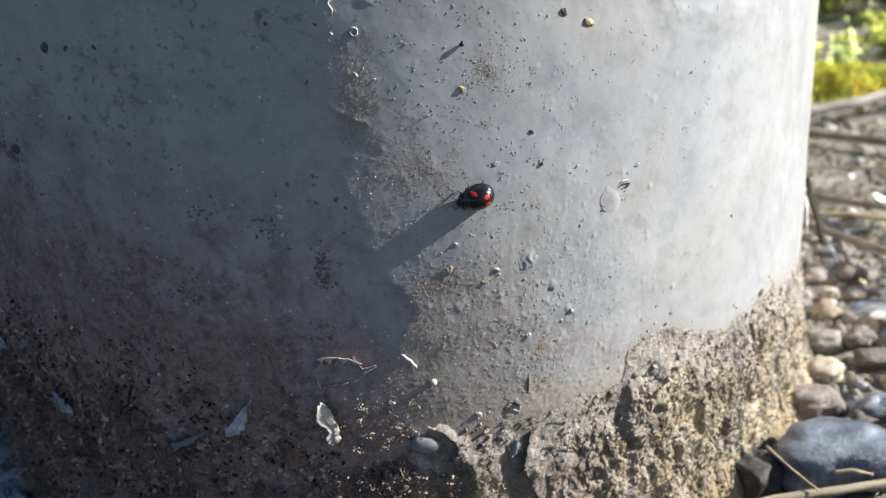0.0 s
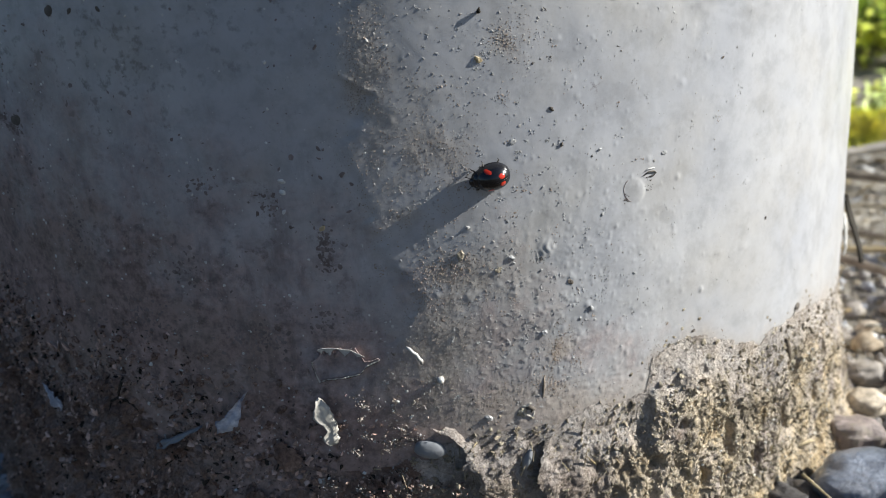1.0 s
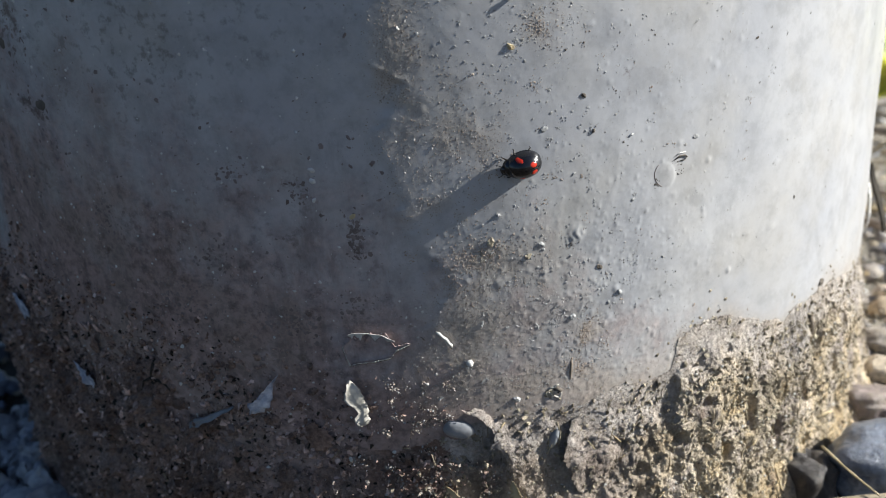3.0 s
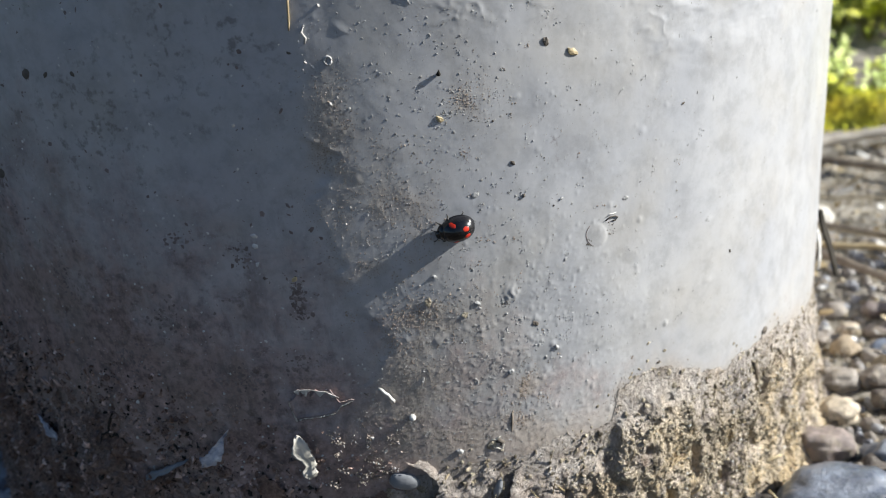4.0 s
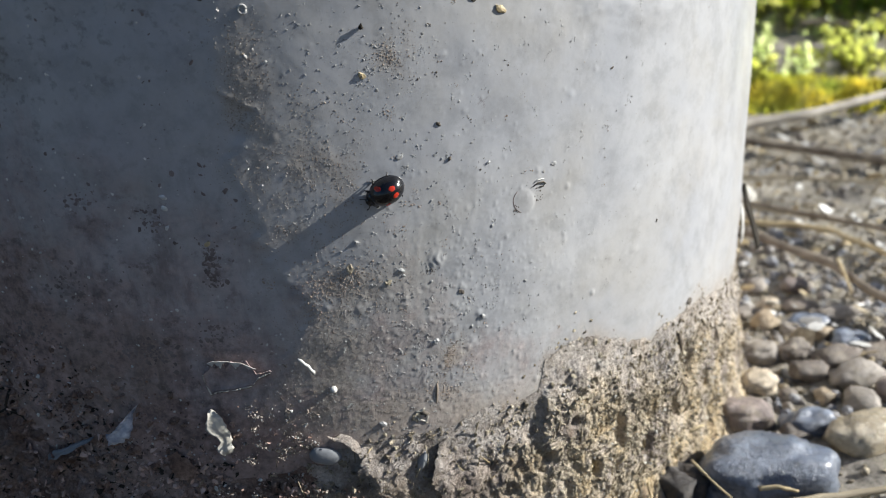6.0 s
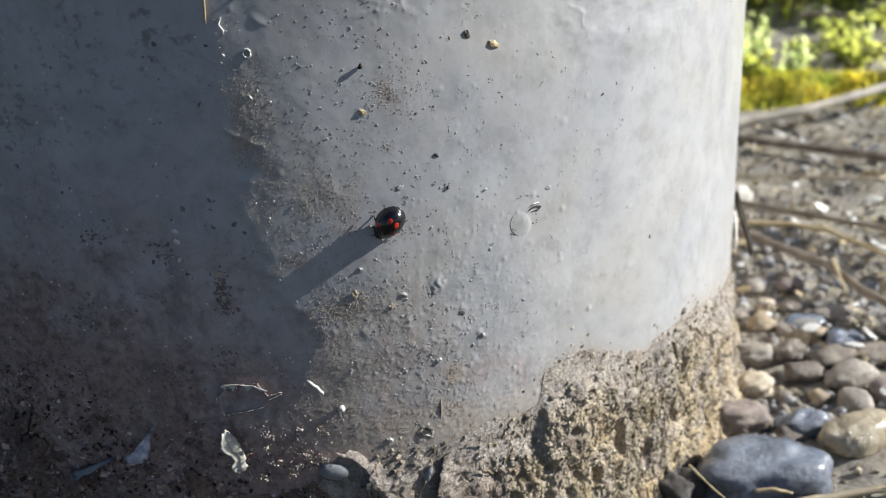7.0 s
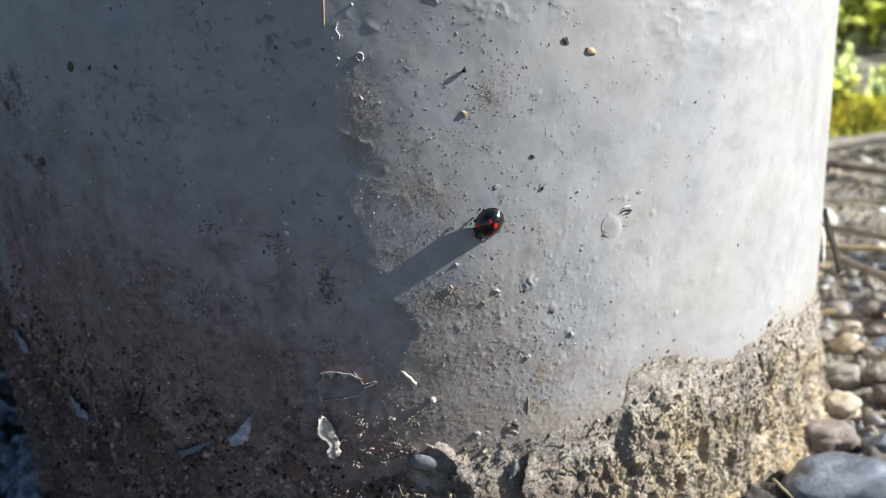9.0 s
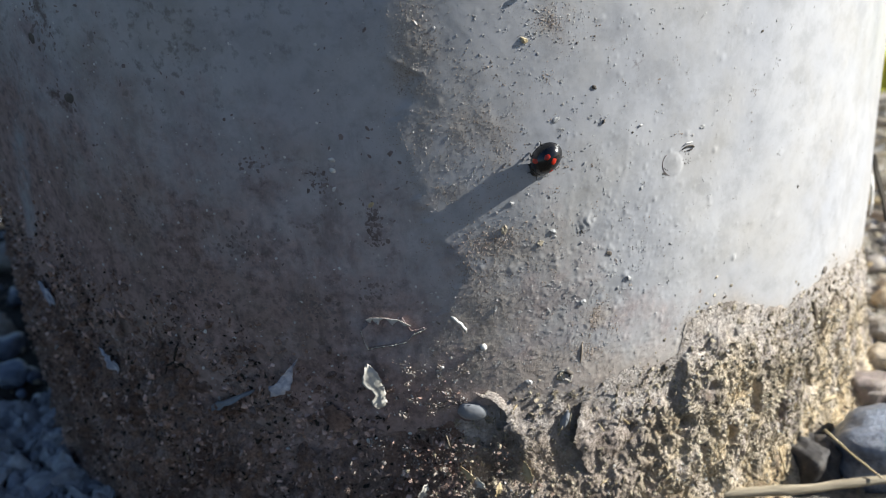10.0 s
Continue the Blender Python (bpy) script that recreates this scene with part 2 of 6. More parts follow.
def soil_material(name, dark, light, scale=1.0, rough=0.92, pale=0.0, cut_bounce=False):
    m, nt, b, nodes, links = material(name)
    v = coords(nt)
    a = noise_out(nt, v, 0.12 * scale, 6, 0.6)
    c = noise_out(nt, v, 1.8 * scale, 6, 0.75)
    base = ramp(nt, a, [(0.35, dark), (0.68, light)])
    if pale:
        base = mix(nt, math_node(nt, "MULTIPLY", ramp(nt, noise_out(nt, v, 0.2 * scale, 5, 0.7), [grey(0.48, 0), grey(0.62, 1)]), pale), base, (0.50, 0.475, 0.45))
    if cut_bounce:
        tc = nodes.new("ShaderNodeTexCoord")
        sx = nodes.new("ShaderNodeSeparateXYZ")
        links.new(tc.outputs["Object"], sx.inputs[0])
        # dry stony patch beside the post; ground beyond is darkened to cut bounced light
        px, py = math_node(nt, "SUBTRACT", sx.outputs[0], 0.25), math_node(nt, "SUBTRACT", sx.outputs[1], 0.19)
        far = math_node(nt, "SQRT", math_node(nt, "ADD", math_node(nt, "MULTIPLY", px, px), math_node(nt, "MULTIPLY", py, py)))
        edge = math_node(nt, "ADD", math_node(nt, "MULTIPLY", math_node(nt, "SUBTRACT", 0.34, far), 9.0), noise_out(nt, v, 0.03, 6, 0.65))
        dusky = ramp(nt, noise_out(nt, v, 0.002, 6, 0.6), [(0.35, (0.05, 0.045, 0.039)), (0.65, (0.09, 0.08, 0.066))])
        base = mix(nt, ramp(nt, edge, [grey(0.2, 1), grey(0.6, 0)]), base, dusky)
    base = mix(nt, 0.85, base, ramp(nt, c, [grey(0.3, 0.25), grey(0.55, 1.0), grey(0.75, 1.5)]), "MULTIPLY")
    geo = nodes.new("ShaderNodeNewGeometry")
    base = mix(nt, 0.7, base, ramp(nt, geo.outputs["Random Per Island"], [grey(0.0, 0.45), (0.6, (1.05, 1.0, 0.95)), grey(1.0, 1.5)]), "MULTIPLY")
    links.new(base, b.inputs["Base Color"])
    b.inputs["Roughness"].default_value = rough
    b.inputs["Specular IOR Level"].default_value = 0.25
    bump(nt, b, noise_out(nt, v, 3.0 * scale, 7, 0.75), 1.0, 0.0005)
    return m


def stone_material(name, a, c, gloss=0.5, grain=1.0, dirt=0.85, pits=0.0006, coat=0.0):
    m, nt, b, nodes, links = material(name)
    v = coords(nt)
    info = nodes.new("ShaderNodeObjectInfo")
    shift = nodes.new("ShaderNodeVectorMath")
    shift.operation = "ADD"
    links.new(v, shift.inputs[0])
    links.new(math_node(nt, "MULTIPLY", info.outputs["Random"], 90.0), shift.inputs[1])
    v = shift.outputs[0]
    base = ramp(nt, noise_out(nt, v, 0.14 * grain, 6, 0.6), [(0.35, a), (0.66, c)])
    base = mix(nt, 0.7, base, ramp(nt, noise_out(nt, v, 1.1 * grain, 5), [grey(0.3, 0.55), grey(0.7, 1.2)]), "MULTIPLY")
    base = mix(nt, ramp(nt, noise_out(nt, v, 0.5, 6, 0.7), [grey(0.50, 0), grey(0.64, dirt)]), base, (0.25, 0.225, 0.185))
    geo = nodes.new("ShaderNodeNewGeometry")
    base = mix(nt, 0.6, base, ramp(nt, geo.outputs["Random Per Island"], [(0.0, (0.5, 0.5, 0.55)), (0.5, (1.0, 0.95, 0.9)), (1.0, (1.35, 1.25, 1.1))]), "MULTIPLY")
    links.new(base, b.inputs["Base Color"])
    links.new(ramp(nt, noise_out(nt, v, 0.6, 4), [grey(0.3, gloss - 0.12), grey(0.7, gloss + 0.25)]), b.inputs["Roughness"])
    b.inputs["Coat Weight"].default_value, b.inputs["Coat Roughness"].default_value = coat, 0.32
    bump(nt, b, noise_out(nt, v, 0.9 * grain, 7, 0.7), 0.8, pits)
    return m


def plain_material(name, a, c, scale=1.0, rough=0.6, stretch=(1, 1, 1), strength=0.3, spec=0.4, translucent=0.0, through_tint=(1.0, 1.0, 1.0), vary=(0.6, 1.3)):
    m, nt, b, nodes, links = material(name)
    v = coords(nt, 1000.0, stretch)
    base = ramp(nt, noise_out(nt, v, 0.4 * scale, 5), [(0.3, a), (0.7, c)])
    geo = nodes.new("ShaderNodeNewGeometry")
    base = mix(nt, 0.5 if vary[0] > 0.5 else 0.9, base, ramp(nt, geo.outputs["Random Per Island"], [grey(0.0, vary[0]), grey(1.0, vary[1])]), "MULTIPLY")
    links.new(base, b.inputs["Base Color"])
    b.inputs["Roughness"].default_value = rough
    b.inputs["Specular IOR Level"].default_value = spec
    bump(nt, b, noise_out(nt, v, 2.0 * scale, 4), strength, 0.0002)
    if translucent:
        t = nodes.new("ShaderNodeBsdfTranslucent")
        links.new(mix(nt, 1.0, base, through_tint, "MULTIPLY"), t.inputs[0])
        ms = nodes.new("ShaderNodeMixShader")
        ms.inputs[0].default_value = translucent
        links.new(b.outputs[0], ms.inputs[1])
        links.new(t.outputs[0], ms.inputs[2])
        links.new(ms.outputs[0], nodes["Material Output"].inputs[0])
    return m


PAINT = paint_material()
def crust_material():
    m, nt, b, nodes, links = material("dried_mud")
    v = coords(nt)
    base = ramp(nt, noise_out(nt, v, 0.16, 5, 0.65), [(0.30, (0.20, 0.15, 0.115)), (0.39, (0.37, 0.318, 0.28)), (0.47, (0.47, 0.40, 0.315)), (0.54, (0.50, 0.412, 0.295)), (0.61, (0.485, 0.375, 0.228)), (0.70, (0.28, 0.21, 0.148))])
    tc = nodes.new("ShaderNodeTexCoord")
    sx = nodes.new("ShaderNodeSeparateXYZ")
    links.new(tc.outputs["Object"], sx.inputs[0])
    loam = math_node(nt, "ADD", math_node(nt, "MULTIPLY", math_node(nt, "SUBTRACT", 0.021, sx.outputs[0]), 45.0), noise_out(nt, v, 0.16, 5, 0.65))
    base = mix(nt, ramp(nt, loam, [grey(0.35, 0), grey(0.75, 0.85)]), base, ramp(nt, noise_out(nt, v, 0.3, 5, 0.6), [(0.35, (0.17, 0.135, 0.115)), (0.65, (0.40, 0.335, 0.285))]))
    silt = nodes.new("ShaderNodeAttribute")
    silt.attribute_name = "ash"
    base = mix(nt, math_node(nt, "MULTIPLY", silt.outputs["Fac"], 0.75), base, ramp(nt, noise_out(nt, v, 0.5, 6, 0.65), [(0.32, (0.27, 0.232, 0.205)), (0.5, (0.455, 0.415, 0.385)), (0.68, (0.57, 0.54, 0.515))]))
    base = mix(nt, 0.9, base, ramp(nt, noise_out(nt, v, 0.55, 6, 0.7), [grey(0.28, 0.55), grey(0.45, 1.03), grey(0.7, 1.28)]), "MULTIPLY")
    base = mix(nt, 0.9, base, ramp(nt, noise_out(nt, coords(nt, 1000.0, (1, 1, 0.35)), 0.22, 6, 0.65), [grey(0.34, 0.55), grey(0.50, 1.05), grey(0.65, 1.2)]), "MULTIPLY")
    base = mix(nt, 0.7, base, ramp(nt, noise_out(nt, v, 2.6, 5, 0.75), [grey(0.3, 0.5), grey(0.7, 1.5)]), "MULTIPLY")
    links.new(base, b.inputs["Base Color"])
    b.inputs["Roughness"].default_value = 0.9
    b.inputs["Specular IOR Level"].default_value = 0.3
    bump(nt, b, noise_out(nt, v, 2.4, 7, 0.75), 1.0, 0.0006)
    return m


CRUST = crust_material()
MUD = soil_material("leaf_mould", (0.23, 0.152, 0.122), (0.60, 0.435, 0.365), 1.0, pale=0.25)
SOIL = soil_material("soil", (0.25, 0.23, 0.195), (0.60, 0.56, 0.475), 0.5, pale=0.5, cut_bounce=True)
CRUMB = soil_material("soil_crumb", (0.36, 0.315, 0.24), (0.60, 0.535, 0.41), 1.0)
GRIT = plain_material("grit", (0.29, 0.28, 0.265), (0.44, 0.43, 0.41), 2.0, 0.55)
RUST = plain_material("rusty_grain", (0.26, 0.205, 0.16), (0.44, 0.365, 0.30), 2.0, 0.8)
PEARL = plain_material("grey_grain", (0.31, 0.31, 0.31), (0.43, 0.43, 0.42), 2.0, 0.5)
LITTER = plain_material("litter", (0.22, 0.148, 0.122), (0.56, 0.415, 0.355), 1.0, 0.38, strength=0.6, vary=(0.3, 1.8))
STAIN = plain_material("dirt_stain", (0.16, 0.125, 0.115), (0.29, 0.24, 0.225), 1.5, 0.8)
WHITE = plain_material("white_grain", (0.52, 0.51, 0.48), (0.68, 0.67, 0.64), 2.0, 0.35)
DUST = plain_material("dust_grain", (0.25, 0.215, 0.18), (0.40, 0.36, 0.315), 2.0, 0.85)
SCRAP = plain_material("dark_scrap", (0.07, 0.06, 0.05), (0.17, 0.145, 0.12), 1.0, 0.8)
FLAKE = plain_material("paint_flake", (0.40, 0.38, 0.33), (0.60, 0.57, 0.51), 1.2, 0.5)
FLAKE_BLUE = plain_material("bare_paint_flake", (0.07, 0.12, 0.25), (0.74, 0.77, 0.82), 2.2, 0.35)
PAINT_BARE = plain_material("bare_grey_paint", (0.14, 0.148, 0.16), (0.28, 0.29, 0.305), 0.6, 0.28)
DARK_FLAKE = plain_material("dark_flake", (0.02, 0.018, 0.015), (0.06, 0.053, 0.043), 0.6, 0.9, spec=0.15)
STRAW = plain_material("straw", (0.36, 0.27, 0.14), (0.60, 0.50, 0.32), 0.5, 0.6, (1, 1, 1))
STALK = plain_material("dry_stalk", (0.19, 0.155, 0.105), (0.50, 0.43, 0.31), 0.8, 0.8, (0.18, 3, 3), 1.0)
BLEACHED = plain_material("bleached_branch", (0.27, 0.24, 0.20), (0.52, 0.48, 0.42), 0.4, 0.85, strength=0.8)
TWIG = plain_material("twig_bark", (0.13, 0.10, 0.075), (0.32, 0.27, 0.21), 0.5, 0.85, strength=0.8)
BLACK_SHELL = plain_material("black_shell", (0.006, 0.006, 0.008), (0.010, 0.010, 0.013), 1.0, 0.2, strength=0.02, spec=0.7)
RED_SPOT = plain_material("red_spot", (0.40, 0.022, 0.010), (0.52, 0.034, 0.014), 1.0, 0.2, strength=0.02, spec=0.6)
LEG = plain_material("dark_leg", (0.012, 0.010, 0.009), (0.03, 0.026, 0.022), 1.0, 0.45)
LEAF = plain_material("weed_leaf", (0.22, 0.29, 0.05), (0.74, 0.74, 0.25), 0.1, 0.25, translucent=0.58, through_tint=(1.6, 1.55, 1.2), vary=(0.2, 1.8))
LEAF_PALE = plain_material("pale_weed_leaf", (0.27, 0.38, 0.10), (0.76, 0.80, 0.52), 0.12, 0.22, translucent=0.55, through_tint=(1.6, 1.55, 1.3), vary=(0.25, 1.7))
STEM = plain_material("weed_stem", (0.16, 0.17, 0.05), (0.28, 0.25, 0.10), 0.2, 0.6)
MOSS = plain_material("moss", (0.36, 0.46, 0.08), (0.95, 0.76, 0.13), 0.09, 0.8, translucent=0.5, through_tint=(1.5, 1.4, 0.9), vary=(0.4, 1.4))
# darker copy of weed_leaf; shade among the far weeds is put into its colour
LEAF_SHADE = plain_material("shaded_leaf", (0.08, 0.13, 0.03), (0.30, 0.38, 0.08), 0.1, 0.3, translucent=0.45, through_tint=(1.4, 1.5, 0.8), vary=(0.3, 1.7))
STONES = {
    # the large pebble's shadow is put into this stone's near-black colour
    "black": stone_material("shadow_black_stone", (0.022, 0.021, 0.024), (0.06, 0.057, 0.06), 0.5, dirt=0.2),
    "slate": stone_material("slate_stone", (0.06, 0.085, 0.145), (0.25, 0.30, 0.40), 0.30, dirt=0.12, pits=0.0007, coat=0.9),
    "cream": stone_material("cream_stone", (0.44, 0.39, 0.315), (0.60, 0.54, 0.45), 0.6),
    "beige": stone_material("beige_stone", (0.20, 0.187, 0.178), (0.36, 0.336, 0.315), 0.55),
    "plum": stone_material("plum_stone", (0.15, 0.125, 0.125), (0.27, 0.23, 0.225), 0.55),
    "brown": stone_material("brown_stone", (0.115, 0.102, 0.094), (0.24, 0.21, 0.19), 0.55),
    "ochre": stone_material("ochre_stone", (0.30, 0.245, 0.175), (0.44, 0.375, 0.29), 0.6),
    "blue": stone_material("blue_stone", (0.26, 0.28, 0.325), (0.46, 0.49, 0.55), 0.6, dirt=0.4),
    "amber": stone_material("amber_stone", (0.27, 0.225, 0.15), (0.44, 0.395, 0.31), 0.24, dirt=0.3, coat=0.6),
    "white": stone_material("white_stone", (0.50, 0.50, 0.48), (0.68, 0.68, 0.66), 0.35),
}

# ---- the pole ----
rng = np.random.default_rng(7)


def shade_line(z):
    return np.interp(z, [15, 27, 31, 35, 39.3, 43, 47, 50, 58, 62.5, 64.2, 66.0, 66.6, 67.6, 68.4, 72, 79, 95], [-6.0, -7.0, -7.0, -5.6, -2.9, -1.8, -3.7, -4.6, -5.4, -5.6, -4.9, -3.6, -4.6, -5.4, -6.2, -6.0, -5.2, -5.2])


def paint_relief(th, z):
    """Height of the paint over the bare cylinder, mm."""
    s = np.radians(th) * R
    h = 0.40 * (fbm(s / 16, z / 16, 3, 3) - 0.5) + 0.075 * (fbm(s / 3.6, z / 3.6, 3, 11) - 0.5)
    edge = shade_line(z) + 1.6 * (fbm(z / 3.0, s / 14, 4, 21) - 0.5) * (2 - 1.4 * np.exp(-((z - 66) / 2.2) ** 2))
    h = h + (0.07 + 0.13 * smooth(35, 40, z)) * smooth(-0.7, 0.5, th - edge) * smooth(26, 6, th) * smooth(80, 66, z)
    # the paint swells out beside the torn sheets and falls away towards the sun
    h = h + 0.26 * np.exp(-((th + 8.3) / 2.7) ** 2) * smooth(36, 31, z) * smooth(13, 18, z)
    # torn lips of paint on the edge of the shade
    for a, c, w, t, tall in ((-3.7, 66.1, 0.8, 0.35, 0.06), (-5.3, 67.6, 0.7, 0.3, 0.06), (-5.6, 64.2, 0.7, 0.4, 0.05), (-2.2, 78.6, 0.8, 0.35, 0.06)):
        x, y = np.radians(th - a) * R, z - c + 0.45 * np.radians(th - a) * R + 0.5 * (fbm(s / 1.2, z / 1.2, 3, 107) - 0.5)
        h = h + tall * np.exp(-np.clip((x / w) ** 2, 0, 30) ** 1.5 - np.clip(np.where(y < 0, y / (0.45 * t), y / (1.6 * t)) ** 2, 0, 30))
    h = h + 0.6 * (fbm(s / 5.0, z / 5.0, 3, 33) - 0.35) * smooth(17, 24, th) * smooth(66, 74, z) * smooth(44, 34, th)
    # scabs and crusts of old paint under the last coat
    low = np.exp(-((th - 8) / 9) ** 2) * smooth(54, 42, z) * smooth(21, 26, z)
    h = h + 0.05 * low * smooth(0.63, 0.71, fbm(s / 0.9, z / 0.7, 4, 29, 0.6))
    # thick wrinkled paint high up
    wrinkle = 1 - np.abs(2 * fbm(s / 3.2 + 7, z / 2.2, 3, 35, 0.55) - 1) * 2.0
    h = h + 0.09 * np.clip(wrinkle, 0, 1) ** 2 * (smooth(3, 6, th) * smooth(15, 11, th) * smooth(76, 80, z) + 0.8 * smooth(18, 23, th) * smooth(40, 32, th) * smooth(68, 75, z))
    # dust that has baked on in crumbly patches
    zone = dusty_zone(th, z)
    grains = np.maximum(fbm(s / 0.36, z / 0.36, 2, 41, 0.6) - 0.56, 0)
    return h + zone * (0.09 * grains + 0.07 * (fbm(s / 1.6, z / 1.6, 3, 45) - 0.5))


def crust_top(th):
    return np.interp(th, [-78, -50, -40, -30, -23, -18, -11, -7, -2.7, 1, 5, 8, 12, 15, 17, 17.8, 20, 22, 25, 28.5, 31, 33.6, 36, 41, 46, 52, 60, 78], [42, 40, 38, 32, 27, 24, 22, 21.5, 23, 24.6, 24.2, 24.6, 25.3, 25.6, 26.3, 29.8, 30.6, 31.8, 29.5, 27.0, 25.6, 26.8, 26.2, 27.2, 25.5, 23.5, 23, 22])


def dusty_zone(th, z):
    s = np.radians(th) * R
    blobs = [(-1.2, 3.8, 57.5, 7), (2.0, 3.2, 45.0, 3.0), (6.6, 1.3, 70, 2.2), (9.2, 1.5, 32, 6), (4, 4, 28, 3), (-4, 1.6, 68, 7), (0, 3.0, 38, 5), (-2, 3, 31, 4)]
    total = sum(np.exp(-((th - a) / b) ** 2 - ((z - c) / d) ** 2) for a, b, c, d in blobs)
    above = z - crust_top(th) + 5 * (fbm(s / 4, z / 4, 4, 49, 0.6) - 0.5)
    silt = 1.0 * smooth(4.6, -1.2, above) * smooth(-3, 2, th)
    return np.clip(total * 1.3 * smooth(0.24, 0.70, fbm(s / 3.5, z / 3.5, 4, 47, 0.6)) + silt, 0, 1)


# patches of dried dirt on the shaded paint: th, z, half width, half height (mm), strength
STAINS = [(-35.3, 74.5, 2.2, 3.4, 1.0), (-33.4, 71.0, 1.2, 1.8, 0.7), (-36.3, 65.8, 2.4, 0.9, 0.9), (-34.6, 64.4, 1.5, 1.2, 0.9), (-36.5, 81.5, 1.6, 2.0, 0.6), (-27.4, 77.2, 1.0, 1.2, 0.8), (-25.4, 76.6, 1.8, 0.5, 0.6), (-21.5, 78.0, 2.4, 0.4, 0.4), (-40.0, 69.0, 2.4, 3.5, 0.5), (-36.0, 58.0, 3.5, 3.5, 0.45), (-29.5, 55.0, 3.0, 4.0, 0.4), (-30.0, 48.0, 4.0, 3.0, 0.5), (-24.0, 46.0, 3.0, 2.4, 0.4), (-17.0, 54.5, 1.0, 1.3, 0.6), (-8.4, 49.0, 0.7, 2.4, 0.8), (-20.0, 44.5, 4.0, 2.0, 0.4), (-13.0, 40.0, 4.0, 2.2, 0.5), (-16.5, 81.0, 2.6, 0.5, 0.5), (-12.5, 65.0, 3.0, 1.2, 0.35), (-24.0, 65.5, 4.0, 0.6, 0.35), (-18.5, 64.0, 3.0, 0.5, 0.35), (-31.0, 68.0, 3.0, 1.0, 0.35), (-13.2, 40.2, 1.2, 0.9, 0.7), (-14.3, 38.0, 2.2, 1.6, 0.75), (-14.0, 35.2, 1.8, 1.4, 0.7), (-19.0, 44.4, 1.2, 1.0, 0.7), (-19.2, 37.8, 1.6, 2.0, 0.6), (-17.2, 40.2, 1.0, 1.2, 0.6), (-26.0, 41.5, 3.5, 2.5, 0.6), (-35.0, 50.0, 3.5, 3.0, 0.55), (-22.0, 51.0, 2.0, 2.6, 0.45)]
STAINS += [(8.8, 32.5, 1.0, 4.5, 0.42), (9.3, 28.5, 1.6, 1.6, 0.42), (7.4, 33.0, 0.6, 2.0, 0.35), (-0.8, 46.2, 3.4, 1.4, 0.42), (1.2, 43.0, 1.0, 2.4, 0.42), (6.3, 70.0, 1.3, 1.3, 0.38), (8.2, 46.2, 1.0, 0.8, 0.4), (2.4, 51.5, 2.0, 0.9, 0.36), (-3.0, 71.0, 1.6, 2.2, 0.34), (13.0, 63.0, 1.0, 5.0, 0.24), (16.0, 67.0, 1.4, 4.0, 0.22)]


def stain(th, z):
    s = np.radians(th) * R
    out = np.zeros(np.shape(th))
    for a, c, w, t, k in STAINS:
        out = np.maximum(out, k * np.exp(-(np.radians(th - a) * R / w) ** 2 - ((z - c) / t) ** 2))
    loose = 0.42 * smooth(0.52, 0.66, fbm(s / 5.0, z / 3.5, 5, 109, 0.62)) * smooth(-6, -11, th) * smooth(66, 50, z)
    return np.maximum(out * smooth(0.25, 0.6, fbm(s / 2.2, z / 2.2, 4, 103, 0.6)), loose)


def rubbed(th, z):
    """A stripe where the paint is rubbed bare, slanting down the weather side."""
    s = np.radians(th + 44.5 + (60 - z) * 0.26) * R
    return np.clip(smooth(3.2, 0.6, np.abs(s + 2.2 * (fbm(z / 4, z * 0 + 3.5, 3, 105) - 0.5))) * smooth(64, 58, z) * smooth(41, 46, z), 0, 1)


def bumps():
    """Pimples under the paint: th, z, radius, height."""
    out = []
    r = np.random.default_rng(23)
    for _ in range(480):
        th, z = r.uniform(-10, 34), r.uniform(22, 92)
        dense = math.exp(-((th - 8) / 10) ** 2) * (1.0 if z < 50 else 0.55)
        if r.random() < 0.12 + dense:
            a = r.uniform(0.10, 0.22) * (1.7 if r.random() < 0.07 else 1)
            out.append((th, z, a, a * r.uniform(0.10, 0.26)))
    for _ in range(520):
        th, z = r.normal(9, 7), r.uniform(23, 58)
        if th > float(shade_line(z)):
            a = r.uniform(0.09, 0.17) + 0.25 * r.random() ** 8
            out.append((th, z, a, a * r.uniform(0.12, 0.28) * (1 + max(th, 0) / 22)))
    for _ in range(170):
        th, z, a = r.uniform(4, 32), r.uniform(48, 92), r.uniform(0.09, 0.2)
        out.append((th, z, a, a * r.uniform(0.16, 0.4)))
    for _ in range(110):
        a = r.uniform(0.2, 0.5)
        out.append((r.uniform(-60, 60), r.uniform(28, 95), a, a * 0.18))
    out += [(28.2, 41.3, 0.5, 0.12), (6.6, 82.2, 1.3, 0.14), (26.6, 72.6, 0.8, 0.12), (2.4, 50.6, 0.4, 0.08), (2.1, 42.6, 0.55, 0.12), (2.6, 43.1, 0.3, 0.10), (5.8, 43.1, 0.4, 0.08), (9.6, 36.9, 0.4, 0.10), (5.7, 39.8, 0.4, 0.06)]
    return out


BUMPS = bumps()


